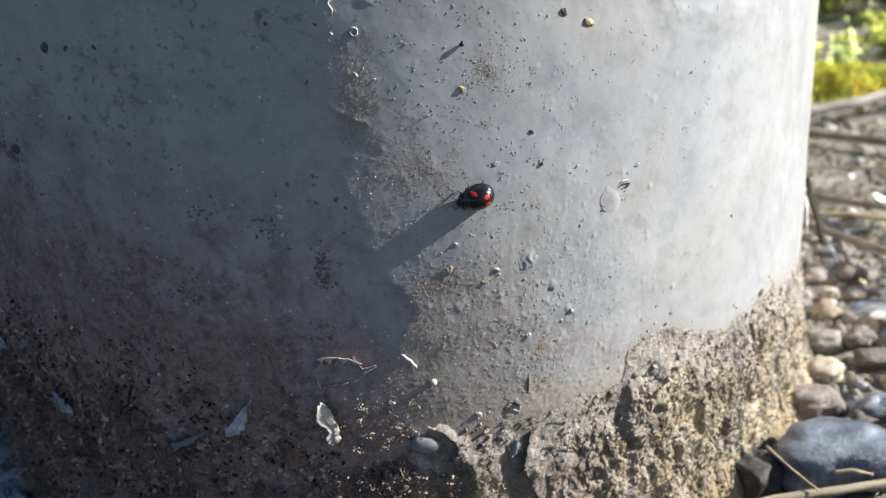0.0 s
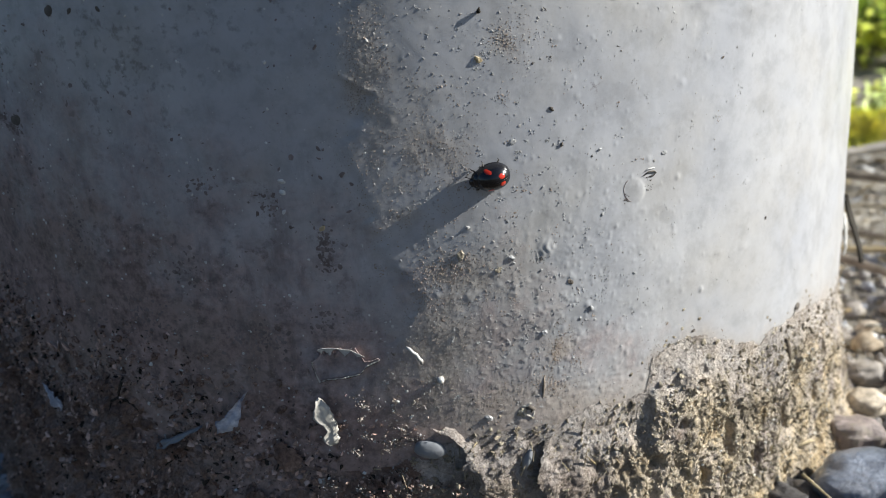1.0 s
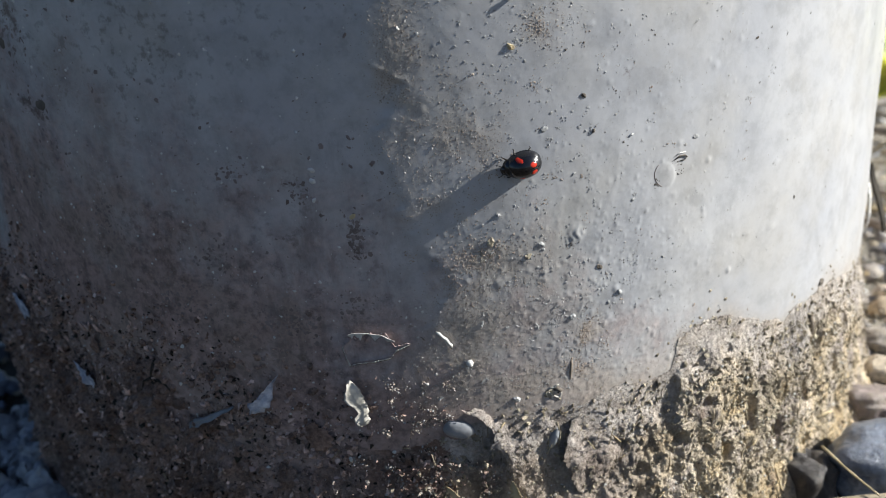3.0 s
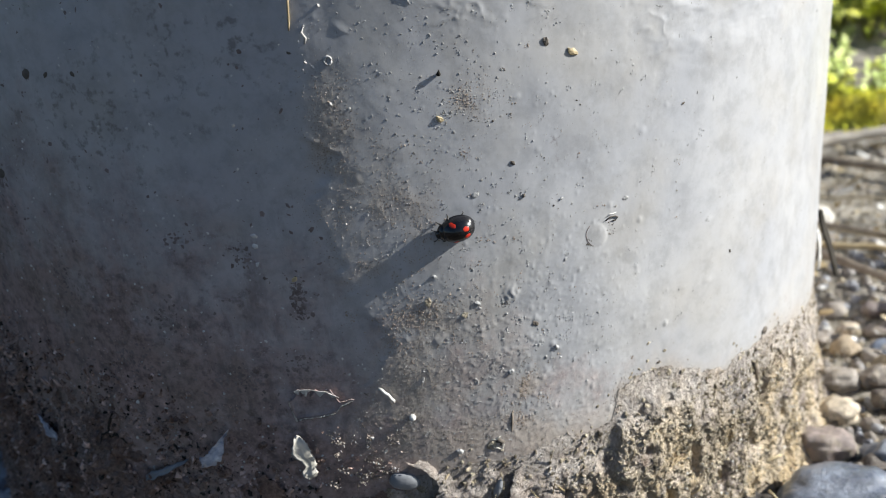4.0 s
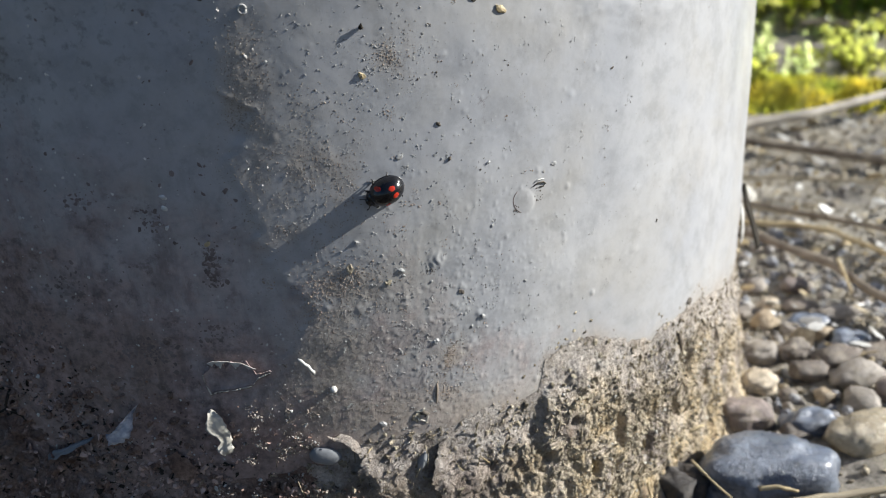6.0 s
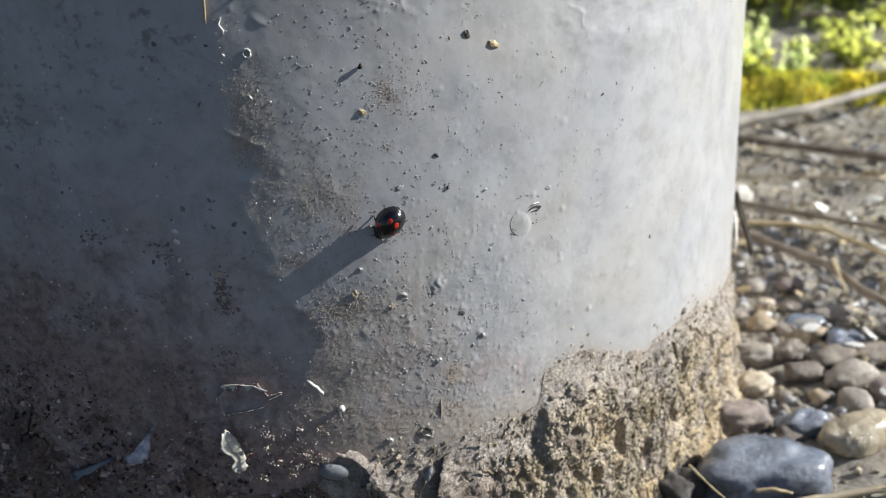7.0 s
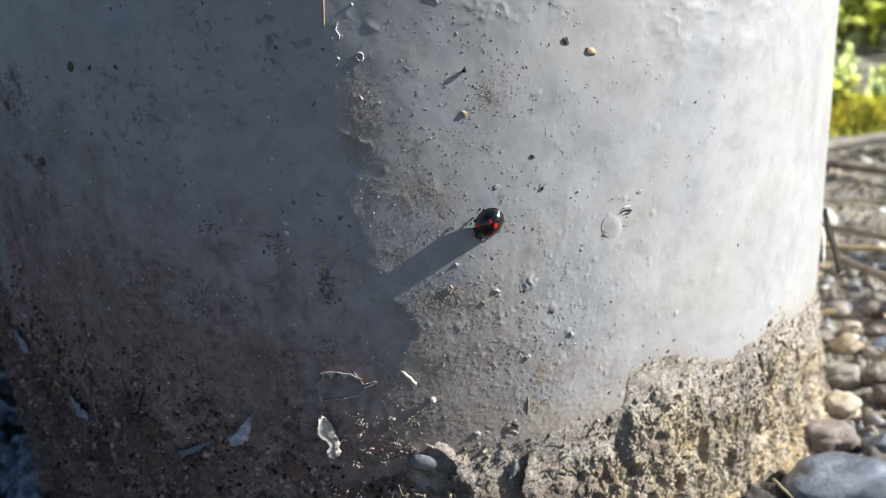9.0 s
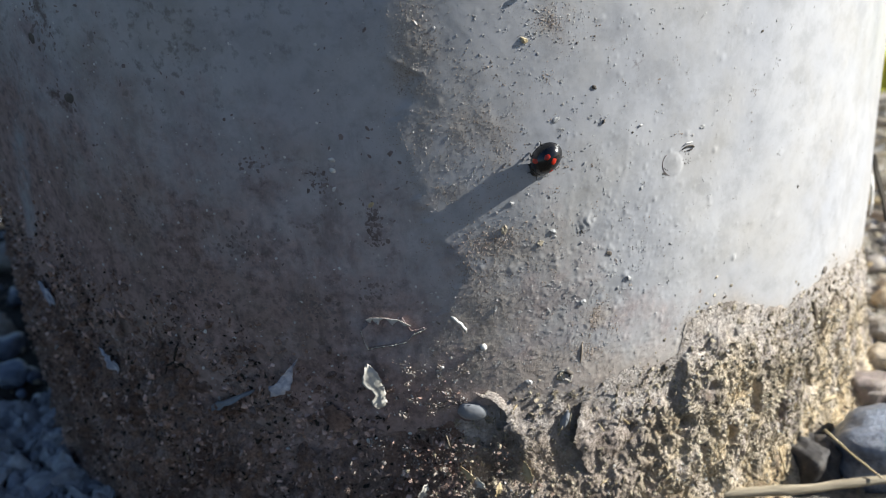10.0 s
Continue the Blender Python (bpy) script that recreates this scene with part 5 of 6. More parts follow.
def sunlit_crumbs():
    """Chips of mud and leaf heaped beside the torn sheets, some high enough to stand in the sun."""
    rr = np.random.default_rng(71)
    n = 2600
    th, z = rr.normal(-3.5, 4.2, n), 19.5 * rr.random(n) ** 0.8
    ok = (th > -14) & (th < 6.5) & (fbm(np.radians(th) * R / 2.2, z / 2.2, 3, 79) > 0.44) & ~((th > 1.5) & (z > 13))
    th, z = th[ok], z[ok]
    h = np.maximum(crust_thickness(th, z), 0)
    s = 0.06 + 0.30 * rr.random(len(th)) ** 4
    rise = rr.random(len(th)) ** 2
    for name, lo, hi, mat, words in (("mud_crumbs", 0.0, 0.5, MUD, "dark crumbs of mud heaped at the foot of the post"), ("leaf_crumbs", 0.5, 0.9, DUST, "pale brown crumbs of leaf at the foot of the post"), ("straw_crumbs", 0.9, 1.0, STALK, "straw-coloured crumbs at the foot of the post")):
        k = (np.arange(len(th)) / len(th) >= lo) & (np.arange(len(th)) / len(th) < hi)
        tagged(put(name, many_lumps(name, on_pole(th[k], z[k], h[k] + 0.3 * s[k] + 1.1 * rise[k]), s[k], mat, rr, 1, 0.55, 0.75)), words, "soil", kind="stuff")


sunlit_crumbs()
for k, (th, z, turn, l) in enumerate(((-7.4, 11.9, 66, 2.9), (-3.5, 16.8, -52, 2.6), (-9.0, 9.0, 20, 2.4), (2.0, 16.3, -84, 3.2), (-2.2, 14.8, -70, 1.6), (-0.6, 11.5, 80, 2.4))):
    flake("leaf_scrap", th, z, turn, l, [0.3, 0.9, 1.1, 0.5], [1.6, 2.0, 2.2, 1.9], 0.3, STRAW if k % 2 else FLAKE, "dry pale scrap of leaf caught in the mud", 51 + k, jag=0.3, group="leaf scraps")

# th, z, length, height, kind, words
SPECKS_A = [
    (4.05, 68.5, 0.85, 0.45, "ochre", "pale seed-like grain stuck on the paint"),
    (9.3, 62.6, 0.6, 0.4, "dark", "dark grain stuck on the paint"),
    (25.0, 65.6, 0.5, 0.3, "dark", "dark grain stuck on the paint"),
    (31.3, 44.2, 0.5, 0.3, "dark", "dark grain stuck on the paint"),
    (6.2, 59.6, 0.85, 0.3, "pale", "small oval husk stuck on the paint"),
    (10.0, 58.6, 0.55, 0.5, "dark", "dark grain stuck on the paint"),
    (13.1, 57.5, 0.5, 0.45, "pale", "pale upright grain stuck on the paint"),
    (12.5, 75.2, 0.95, 0.6, "dark", "dark brown seed scrap stuck on the paint"),
    (14.6, 73.7, 1.35, 0.75, "ochre", "straw-brown crumpled scrap stuck on the paint"),
    (-10.9, 57.6, 0.9, 0.5, "white", "tiny white shell stuck on the paint"),
    (-11.0, 56.4, 0.7, 0.5, "white", "tiny white shell stuck on the paint"),
    (-11.1, 54.2, 0.6, 0.4, "white", "tiny white grain stuck on the paint"),
    (-8.4, 52.1, 0.8, 0.45, "ochre", "straw-coloured scrap stuck on the paint"),
    (-27.6, 77.0, 1.3, 0.3, "dark", "dark scab of dirt on the shaded paint"),
    (-25.6, 76.8, 0.8, 0.25, "dark", "dark scab of dirt on the shaded paint"),
    (-23.0, 76.7, 0.7, 0.25, "dark", "dark scab of dirt on the shaded paint"),
    (-6.0, 77.0, 0.5, 0.25, "dark", "dark grain stuck on the paint"),
    (-8.4, 83.4, 1.0, 0.4, "dark", "dark crumpled scrap stuck on the paint"),
]
SPECKS_B = [
    (2.4, 50.7, 0.6, 0.45, "pale", "pale grain stuck on the paint"),
    (5.6, 46.6, 0.8, 0.45, "pale", "pale crumb stuck on the paint"),
    (1.7, 47.6, 1.2, 0.5, "brown", "brown crumb of mud on the paint"),
    (5.8, 27.0, 1.4, 0.35, "brown", "brown crumb of mud on the paint"),
    (19.0, 55.8, 0.7, 0.35, "pale", "pale grain stuck on the paint"),
    (12.0, 38.9, 0.8, 0.6, "pale", "pale crumb stuck on the paint"),
    (7.9, 36.8, 0.9, 0.6, "pale", "pale crumb stuck on the paint"),
    (3.0, 26.9, 1.0, 0.7, "pale", "pale crumb stuck on the paint"),
    (23.5, 30.0, 1.1, 0.8, "brown", "brown crumb of mud on the paint"),
    (38.0, 28.5, 1.3, 0.9, "dark", "dark crumb of mud on the paint"),
    (-34.0, 65.4, 1.6, 0.3, "dark", "dark scab of dried mud on the paint"),
    (-37.0, 72.5, 1.4, 0.3, "dark", "dark scab of dried mud on the paint"),
    (-19.1, 18.4, 0.7, 0.8, "white", "round white bead of paint"),
    (-11.4, 20.2, 0.75, 0.9, "white", "round white bead of paint"),
    (-10.6, 20.6, 0.5, 0.7, "white", "round white bead of paint"),
    (-7.6, 21.2, 0.5, 0.7, "white", "round white bead of paint"),
    (-6.1, 28.2, 0.35, 0.6, "white", "tiny white bead of paint"),
    (-4.2, 30.4, 0.4, 0.6, "white", "tiny white bead of paint"),
    (-28.4, 34.2, 0.45, 0.4, "white", "tiny white bead of paint"),
    (-22.2, 34.8, 0.5, 0.4, "white", "tiny white bead of paint"),
]
SPECKS_C = [
    (-25.1, 35.3, 0.7, 0.35, "white", "tiny white chip of paint"),
    (-31.7, 32.2, 0.45, 0.35, "white", "tiny white bead of paint"),
    (-27.6, 35.7, 0.4, 0.3, "white", "tiny white chip of paint"),
    (-26.2, 29.8, 0.6, 0.3, "white", "tiny white chip of paint"),
    (4.5, 45.4, 0.8, 0.4, "brown", "brown crumb of mud on the paint"),
    (13.2, 50.0, 0.5, 0.3, "pale", "pale grain stuck on the paint"),
    (10.3, 42.6, 0.8, 0.3, "dark", "dark grain stuck on the paint"),
    (22.3, 32.1, 0.7, 0.5, "dark", "dark grain stuck on the paint"),
]
SPECKS = SPECKS_A + SPECKS_B + SPECKS_C
GRAINS = {"pale": PEARL, "dark": SCRAP, "brown": CRUMB, "ochre": STRAW, "white": WHITE}


def place_specks():
    rr = np.random.default_rng(91)
    for k, (th, z, l, h, kind, words) in enumerate(SPECKS):
        v, f = ICO[2]
        w = v * (1 + 0.28 * rr.uniform(-1, 1, (len(v), 1))) * np.array([l * 0.5, l * rr.uniform(0.25, 0.42), h * 0.27])
        ob = tagged(put("grain", mesh_from("grain", w * MM, f, GRAINS[kind], False)), words, "grain", "grains on the post")
        ob.matrix_world = bug_pose(th, z, rr.uniform(-80, 80), float(paint_relief(np.array(th), np.array(z)) + np.maximum(crust_thickness(np.array(th), np.array(z)), 0)) + 0.08 * h)


def bug_pose(th, z, turn, h=0.1, lean=0.0, nod=0.0):
    """On the post at th degrees and z mm; turn: degrees by which the head points below the level."""
    a, q = radians(th), radians(turn)
    n, e, up = Vector((math.sin(a), -math.cos(a), 0)), Vector((math.cos(a), math.sin(a), 0)), Vector((0, 0, 1))
    x = -math.cos(q) * e - math.sin(q) * up
    y = n.cross(x)
    w, p = radians(lean), radians(nod)
    centre = n * (R + h) + up * z
    x, n = x * math.cos(p) - n * math.sin(p), n * math.cos(p) + x * math.sin(p)
    m = Matrix((x, y * math.cos(w) - n * math.sin(w), n * math.cos(w) + y * math.sin(w))).transposed().to_4x4()
    m.translation = centre * MM
    return m


place_specks()


def bead(th, z, size):
    """A round drop of paint on a short neck."""
    v, f = ICO[3]
    me = mesh_from("paint_bead", (v * (1 + 0.12 * (fbm(v[:, 0] * 2 + th, v[:, 2] * 2, 2, 13) - 0.5))[:, None]) * size * MM, f, WHITE)
    ob = tagged(put("paint_bead", me), "round white bead of paint standing off the post", "paint drop")
    ob.matrix_world = pose(*(on_pole(th, z, 0.75 * size) * MM), 0, 0, th)


bead(-0.65, 32.8, 0.42)


def surface(th, z):
    """Height of paint and crust over the bare cylinder, mm."""
    return paint_relief(th, z) + np.maximum(crust_thickness(th, z), 0.0)


def grit_fields():
    """Fine grit blown and splashed on the paint, thick in some patches."""
    rr = np.random.default_rng(17)
    fields = [(200, -1.5, 3.2, 57, 7.5), (130, 6.6, 1.2, 70.0, 1.8), (300, 3, 6, 60, 14), (420, 8, 9, 45, 12), (120, 1, 5, 78, 6), (330, 4, 5, 73, 6), (240, 5, 8, 33, 4), (160, -5, 2.0, 66, 6), (300, 14, 10, 60, 16)]
    th = np.concatenate([rr.normal(a, b, n) for n, a, b, c, d in fields] + [rr.uniform(-58, 60, 900)])
    z = np.concatenate([rr.normal(c, d, n) for n, a, b, c, d in fields] + [rr.uniform(26, 95, 900)])
    ok = (z > 24) & (z < 100) & ~((th < -7) & (rr.random(len(th)) < 0.35))
    th, z = th[ok], z[ok]
    s = 0.045 + 0.13 * rr.random(len(th)) ** 3
    tagged(put("grit", flat_grains("grit", th, z, paint_relief(th, z), s, GRIT, rr, 0.3, slim=0.3)), "fine sandy grit sticking to the paint", "grit", kind="stuff")
    n = 115000
    th, z = rr.uniform(-10, 20, n), rr.uniform(26, 76, n)
    ok = rr.random(n) < 0.85 * dusty_zone(th, z) ** 1.2 * smooth(26, 31, z)
    th, z = th[ok], z[ok]
    tagged(put("dust_grains", flat_grains("dust_grains", th, z, paint_relief(th, z), 0.03 + 0.085 * rr.random(len(th)) ** 3.5, DUST, rr, 0.26)), "brown dust grains baked on the paint in patches", "dust", kind="stuff")
    n = 420
    th, z = rr.normal(6.5, 5.0, n), rr.normal(39, 7, n)
    ok = (z > 27) & (th > shade_line(z)) & (th < 20)
    th, z = th[ok], z[ok]
    tagged(put("paint_chips", flat_grains("paint_chips", th, z, paint_relief(th, z), 0.06 + 0.17 * rr.random(len(th)) ** 2.5, PEARL, rr, 0.34, 0.6, 0.25)), "small sharp grey chips stuck on the paint", "grit", kind="stuff")
    # whitish grains, made more numerous to paint in white glints
    n = 1700
    th, z = rr.uniform(-58, -2, n), 24 + 62 * rr.random(n) ** 1.6
    s = 0.035 + 0.20 * rr.random(n) ** 4
    tagged(put("pale_grit", flat_grains("pale_grit", th, z, paint_relief(th, z), s, WHITE, rr, 0.6)), "tiny whitish grains and painted glints on the paint", "grit", kind="stuff")


def clumped(rr, centres):
    """Grains gathered in loose clumps: centres of th, z, count, spread in mm."""
    th, z = [], []
    for a, c, n, w in centres:
        g, q = rr.uniform(0, 3.14), rr.uniform(0.4, 1.0)
        x, y = rr.normal(0, w, n), rr.normal(0, w * q, n)
        th.append(a + np.degrees((x * math.cos(g) - y * math.sin(g)) / R))
        z.append(c + x * math.sin(g) + y * math.cos(g))
    return np.concatenate(th), np.concatenate(z)


def grit_clumps():
    rr = np.random.default_rng(29)
    spots = {"grey": [], "brown": [], "dark": []}
    for _ in range(1500):
        a, c = rr.uniform(-6, 30), rr.uniform(24, 80)
        near = math.exp(-((a - 5) / 7) ** 2 - (max(c - 48, 0) / 20) ** 2) * 0.8 + 0.09
        if a < float(shade_line(c)) or rr.random() > near:
            continue
        kind = rr.choice(["grey", "brown", "dark"], p=[0.80, 0.17, 0.03] if a > 7 else [0.6, 0.36, 0.04])
        spots[kind].append((a, c, int(rr.integers(2, 16)), rr.uniform(0.10, 0.42)))
    spots["brown"] += [(-0.6, 46.2, 420, 1.5), (1.0, 46.0, 260, 1.2), (6.0, 70.3, 110, 0.9), (5.8, 64.1, 40, 0.7), (-1.3, 42.6, 120, 1.0), (8.8, 34.0, 240, 0.8), (8.2, 30.0, 300, 1.0), (9.4, 35.6, 60, 0.5), (-4.4, 46.7, 50, 0.5), (10.5, 32.5, 60, 0.6)]
    spots["dark"] += [(8.0, 46.1, 45, 0.4), (2.0, 41.8, 40, 0.5), (9.0, 37.4, 30, 0.5), (17.3, 53.2, 14, 0.3), (15.3, 51.3, 20, 0.25)]
    spots["grey"] += [(5.8, 43.1, 60, 0.8), (5.7, 39.8, 60, 0.8), (6.6, 37.2, 70, 0.9), (2.1, 42.6, 60, 0.8), (13.0, 41.0, 50, 0.9), (3.9, 68.5, 20, 0.5)]
    for kind, mat, words in (("grey", PEARL, "clumps of pale grey grit stuck on the paint"), ("brown", RUST, "clumps of brown mud grains stuck on the paint"), ("dark", SCRAP, "clumps of dark grit stuck on the paint")):
        th, z = clumped(rr, spots[kind])
        s = 0.035 + 0.11 * rr.random(len(th)) ** 2.5
        tagged(put("grit_clumps", flat_grains("grit_clumps", th, z, surface(th, z), s, mat, rr, 0.4, 0.35, 0.28)), words, "grit", kind="stuff")


# ragged little ridges of mud and paint shreds beside the torn sheets: th, z along each
RIDGES = [
    [(-7.5, 32.0), (-7.2, 30.5), (-6.5, 29.9)], [(-7.2, 28.3), (-7.1, 29.1)], [(-7.6, 26.8), (-6.8, 26.4), (-6.1, 25.3)], [(-8.4, 24.7), (-7.6, 24.3)],
    [(-5.0, 27.6), (-4.2, 27.0), (-3.7, 26.4), (-4.3, 26.3)], [(-5.8, 25.3), (-4.9, 25.5), (-4.2, 24.8), (-3.4, 25.6), (-2.5, 25.3)], [(-5.7, 24.8), (-5.3, 23.8)],
    [(-4.8, 22.1), (-4.4, 20.9), (-3.8, 19.1), (-4.0, 17.8)], [(-3.0, 20.3), (-2.6, 18.9), (-2.3, 16.8)], [(-11.5, 20.1), (-10.4, 20.2), (-9.8, 19.4)],
    [(-8.3, 19.8), (-7.6, 19.2)], [(-7.5, 17.4), (-6.9, 15.8)], [(-5.4, 17.1), (-3.9, 17.1)], [(-2.9, 14.9), (-1.8, 13.3), (-0.6, 13.7)],
]
RIDGES += [
    [(1.2, 18.8), (1.9, 16.9), (3.0, 14.9)], [(-1.7, 18.8), (-0.8, 18.2)], [(-3.7, 17.1), (-2.8, 15.2)], [(-4.6, 30.8), (-4.3, 29.8), (-4.7, 29.1)],
    [(-3.1, 30.3), (-2.2, 29.5)], [(-4.9, 13.4), (-3.8, 11.9), (-2.3, 11.2)], [(0.2, 12.9), (0.9, 10.9), (2.5, 10.5)],
]


def ragged_ridges():
    rr = np.random.default_rng(83)
    T, Z, H = [], [], []
    for line in RIDGES:
        a, c = np.array(line).T
        run = np.concatenate([[0], np.cumsum(np.hypot(np.diff(np.radians(a) * R), np.diff(c)))])
        n = int(28 * run[-1] + 14)
        q = rr.uniform(0, run[-1], n)
        rise = rr.random(n)
        wide = 0.42 * (1.1 - rise) + 0.06
        T.append(np.interp(q, run, a) + np.degrees(rr.normal(0, 1, n) * wide / R))
        Z.append(np.interp(q, run, c) + rr.normal(0, 1, n) * wide)
        H.append(rise * (0.25 + 0.75 * smooth(-2, -10, T[-1])) * (0.55 + 0.9 * fbm(q / 0.8, q * 0 + len(T), 3, 5)))
    # loose chips between the ridges
    th, z = rr.normal(-5.0, 2.6, 700), rr.uniform(12, 33, 700)
    ok = fbm(np.radians(th) * R / 1.8, z / 1.8, 3, 85) > 0.52
    T.append(th[ok]), Z.append(z[ok]), H.append(0.45 * rr.random(ok.sum()) ** 2 * smooth(0, -8, th[ok]))
    th, z, h = np.concatenate(T), np.concatenate(Z), np.concatenate(H)
    size = 0.035 + 0.15 * rr.random(len(th)) ** 2.8
    pick = rr.random(len(th))
    base = surface(th, z)
    for name, lo, hi, mat, words in (("mud_chips", 0, 0.55, DUST, "pale brown chips of mud in ragged ridges beside torn paint"), ("paint_chips", 0.55, 0.75, PEARL, "grey chips of torn paint in ragged ridges of mud"), ("dark_chips", 0.75, 1.0, SCRAP, "dark chips of mud in ragged ridges beside torn paint")):
        k = (pick >= lo) & (pick < hi)
        tagged(put(name, many_lumps(name, on_pole(th[k], z[k], base[k] + h[k]), size[k], mat, rr, 1, 0.4, 0.8)), words, "soil", kind="stuff")


def litter():
    """Scales, crumbs and glinting grains on the shaded side of the post's foot."""
    rr = np.random.default_rng(37)
    n = 30000
    th, z = rr.uniform(-64, -3, n), rr.uniform(-1, 56, n)
    limit = np.interp(th, [-64, -48, -36, -24, -12, -3], [55, 50, 45, 40, 36, 31]) + 9 * (fbm(np.radians(th) * R / 7, z / 7, 4, 55, 0.6) - 0.5) * 2
    near = np.clip((limit - z) / 14, 0, 1)
    ok = (rr.random(n) < 0.25 + 0.75 * near) & (near > 0) & (fbm(np.radians(th) * R / 3.2, z / 3.2, 4, 57, 0.6) > 0.53 - 0.13 * near) & (rubbed(th, z) < 0.5)
    th, z, near = th[ok], z[ok], near[ok]
    h = surface(th, z)
    kind = rr.random(len(th))
    s = (0.06 + 0.46 * rr.random(len(th)) ** 3.0) * (0.55 + 0.45 * near)
    # the last kind paints wet glints as white grains
    for name, lo, hi, mat, grow, words in (("leaf_scales", 0.0, 0.55, LITTER, 1.0, "brown crumbs and scales of rotted leaf in the mud"), ("dark_crumbs", 0.55, 0.74, DARK_FLAKE, 0.9, "black crumbs of leaf mould in the mud"), ("mould_crumbs", 0.74, 0.93, MUD, 1.1, "brown crumbs of leaf mould in the mud"), ("glinting_grains", 0.93, 1.0, WHITE, 0.36, "tiny white grains painted as wet glints in the mud")):
        k = (kind >= lo) & (kind < hi)
        tagged(put(name, many_lumps(name, on_pole(th[k], z[k], h[k] + 0.05), s[k] * grow, mat, rr, 1, 0.32, 0.85)), words, "soil", kind="stuff")
    # dark marks and scratches higher up
    n = 1800
    th, z = rr.uniform(-50, -5, n), 34 + 56 * rr.random(n) ** 1.3
    ok = fbm(np.radians(th) * R / 5, z / 4, 4, 59, 0.6) > 0.53 + 0.0009 * (z - 34)
    th, z = th[ok], z[ok]
    tagged(put("dark_marks", flat_grains("dark_marks", th, z, paint_relief(th, z), 0.05 + 0.30 * rr.random(len(th)) ** 3.5, STAIN, rr, 0.12, 0.5, 0.2)), "dark flecks of dirt on the shaded paint", "dirt", kind="stuff")
    # brown run below the straw-coloured scrap
    for a, c, w, l, n in ((-8.4, 49.3, 0.36, 1.5, 150), (-14.5, 38.6, 1.6, 1.3, 150), (-12.0, 55.0, 0.5, 0.9, 40), (-20.0, 47.5, 0.9, 1.5, 60), (-24.5, 41.0, 1.6, 1.6, 120), (-9.5, 41.5, 1.0, 0.9, 50), (-30, 52, 0.8, 1.6, 50), (-17, 58, 0.9, 0.7, 30), (-35.8, 74.0, 1.2, 2.0, 80), (-34.9, 65.0, 1.0, 0.8, 50), (-33, 60, 1.2, 1.0, 30), (-40, 57, 1.2, 1.5, 40)):
        th, z = rr.normal(a, w, n), rr.normal(c, l, n)
        th = th + 0.6 * (fbm(z / 1.3, z * 0 + 0.5, 3, 5) - 0.5)
        tagged(put("brown_run", flat_grains("brown_run", th, z, paint_relief(th, z), 0.05 + 0.30 * rr.random(n) ** 1.6, STAIN, rr, 0.07, 0.5, 0.3)), "dark brown dried run of dirt on the paint", "dirt", kind="stuff")
    # white grains stand for glints, dark crumbs for shaded pockets of the crust
    n = 1800
    th, z = rr.uniform(0, 62, n), rr.uniform(0, 27, n)
    h = crust_thickness(th, z)
    k = (h > 0.15) & (fbm(np.radians(th) * R / 4, z / 4, 3, 65) > 0.45)
    th, z, h = th[k], z[k], h[k]
    q = rr.random(len(th)) < 0.85
    s = 0.05 + 0.22 * rr.random(len(th)) ** 3
    tagged(put("quartz_grains", many_lumps("quartz_grains", on_pole(th[q], z[q], h[q] + 0.12), s[q], WHITE, rr, 1, 0.7, 0.35)), "tiny grains painted white as glints in the dried mud", "grit", kind="stuff")
    tagged(put("dark_crumbs", many_lumps("dark_crumbs", on_pole(th[~q], z[~q], h[~q] + 0.08), s[~q] * 1.6, SCRAP, rr, 1, 0.6, 0.4)), "dark crumbs standing in for shaded pockets in the mud", "soil", kind="stuff")


def sprig(th, z, n, l, seed):
    """A few pointed dry moss leaves."""
    rr = np.random.default_rng(seed)
    a = radians(th)
    nrm, e = Vector((math.sin(a), -math.cos(a), 0)), Vector((math.cos(a), math.sin(a), 0))
    p = Vector(on_pole(th, z, float(surface(np.array(th), np.array(z)))))
    bm = bmesh.new()
    for k in range(n):
        g = radians(rr.uniform(-75, 75))
        d = (e * math.sin(g) + Vector((0, 0, math.cos(g))) + nrm * rr.uniform(0.1, 0.6)).normalized()
        q = p + e * rr.uniform(-0.6, 0.6)
        ll = l * rr.uniform(0.6, 1.1)
        tube(bm, [q, q + d * ll * 0.35, q + d * ll * 0.7, q + d * ll], [0.10, 0.24, 0.17, 0.02], 5)
    tagged(part("moss_sprig", bm, LITTER, None), "tiny dry brown moss sprig stuck in the mud", "moss", "moss sprigs")


# a dark forked crack in the mud, laid on as thin black tubes
def mud_crack(lines, words):
    bm = bmesh.new()
    for line in lines:
        pts = [Vector(on_pole(a, b, float(surface(np.array(a), np.array(b))) + 0.1)) for a, b in line]
        tube(bm, pts, [0.22] + [0.16] * (len(pts) - 2) + [0.05], 5)
    tagged(part("mud_crack", bm, DARK_FLAKE, None), words, "root")


grit_fields()
grit_clumps()
ragged_ridges()
litter()
for th, z, n, l, seed in ((-36.2, 35.0, 6, 2.0, 1), (-34.6, 35.4, 4, 1.8, 2), (-31.8, 27.5, 5, 1.5, 3), (-41, 31, 5, 1.6, 4), (-24, 27, 5, 1.3, 5), (-28, 24, 6, 1.6, 6), (-45, 40, 5, 1.5, 7), (-17, 23, 4, 1.2, 8)):
    sprig(th, z, n, l, seed)
mud_crack([[(-28.3, 33.2), (-28.6, 31.4), (-28.8, 30.6)], [(-28.8, 30.6), (-29.9, 29.8), (-30.2, 28.4)], [(-28.8, 30.6), (-27.9, 29.6), (-27.3, 28.6)]], "black forked tube standing in for a crack in the mud")


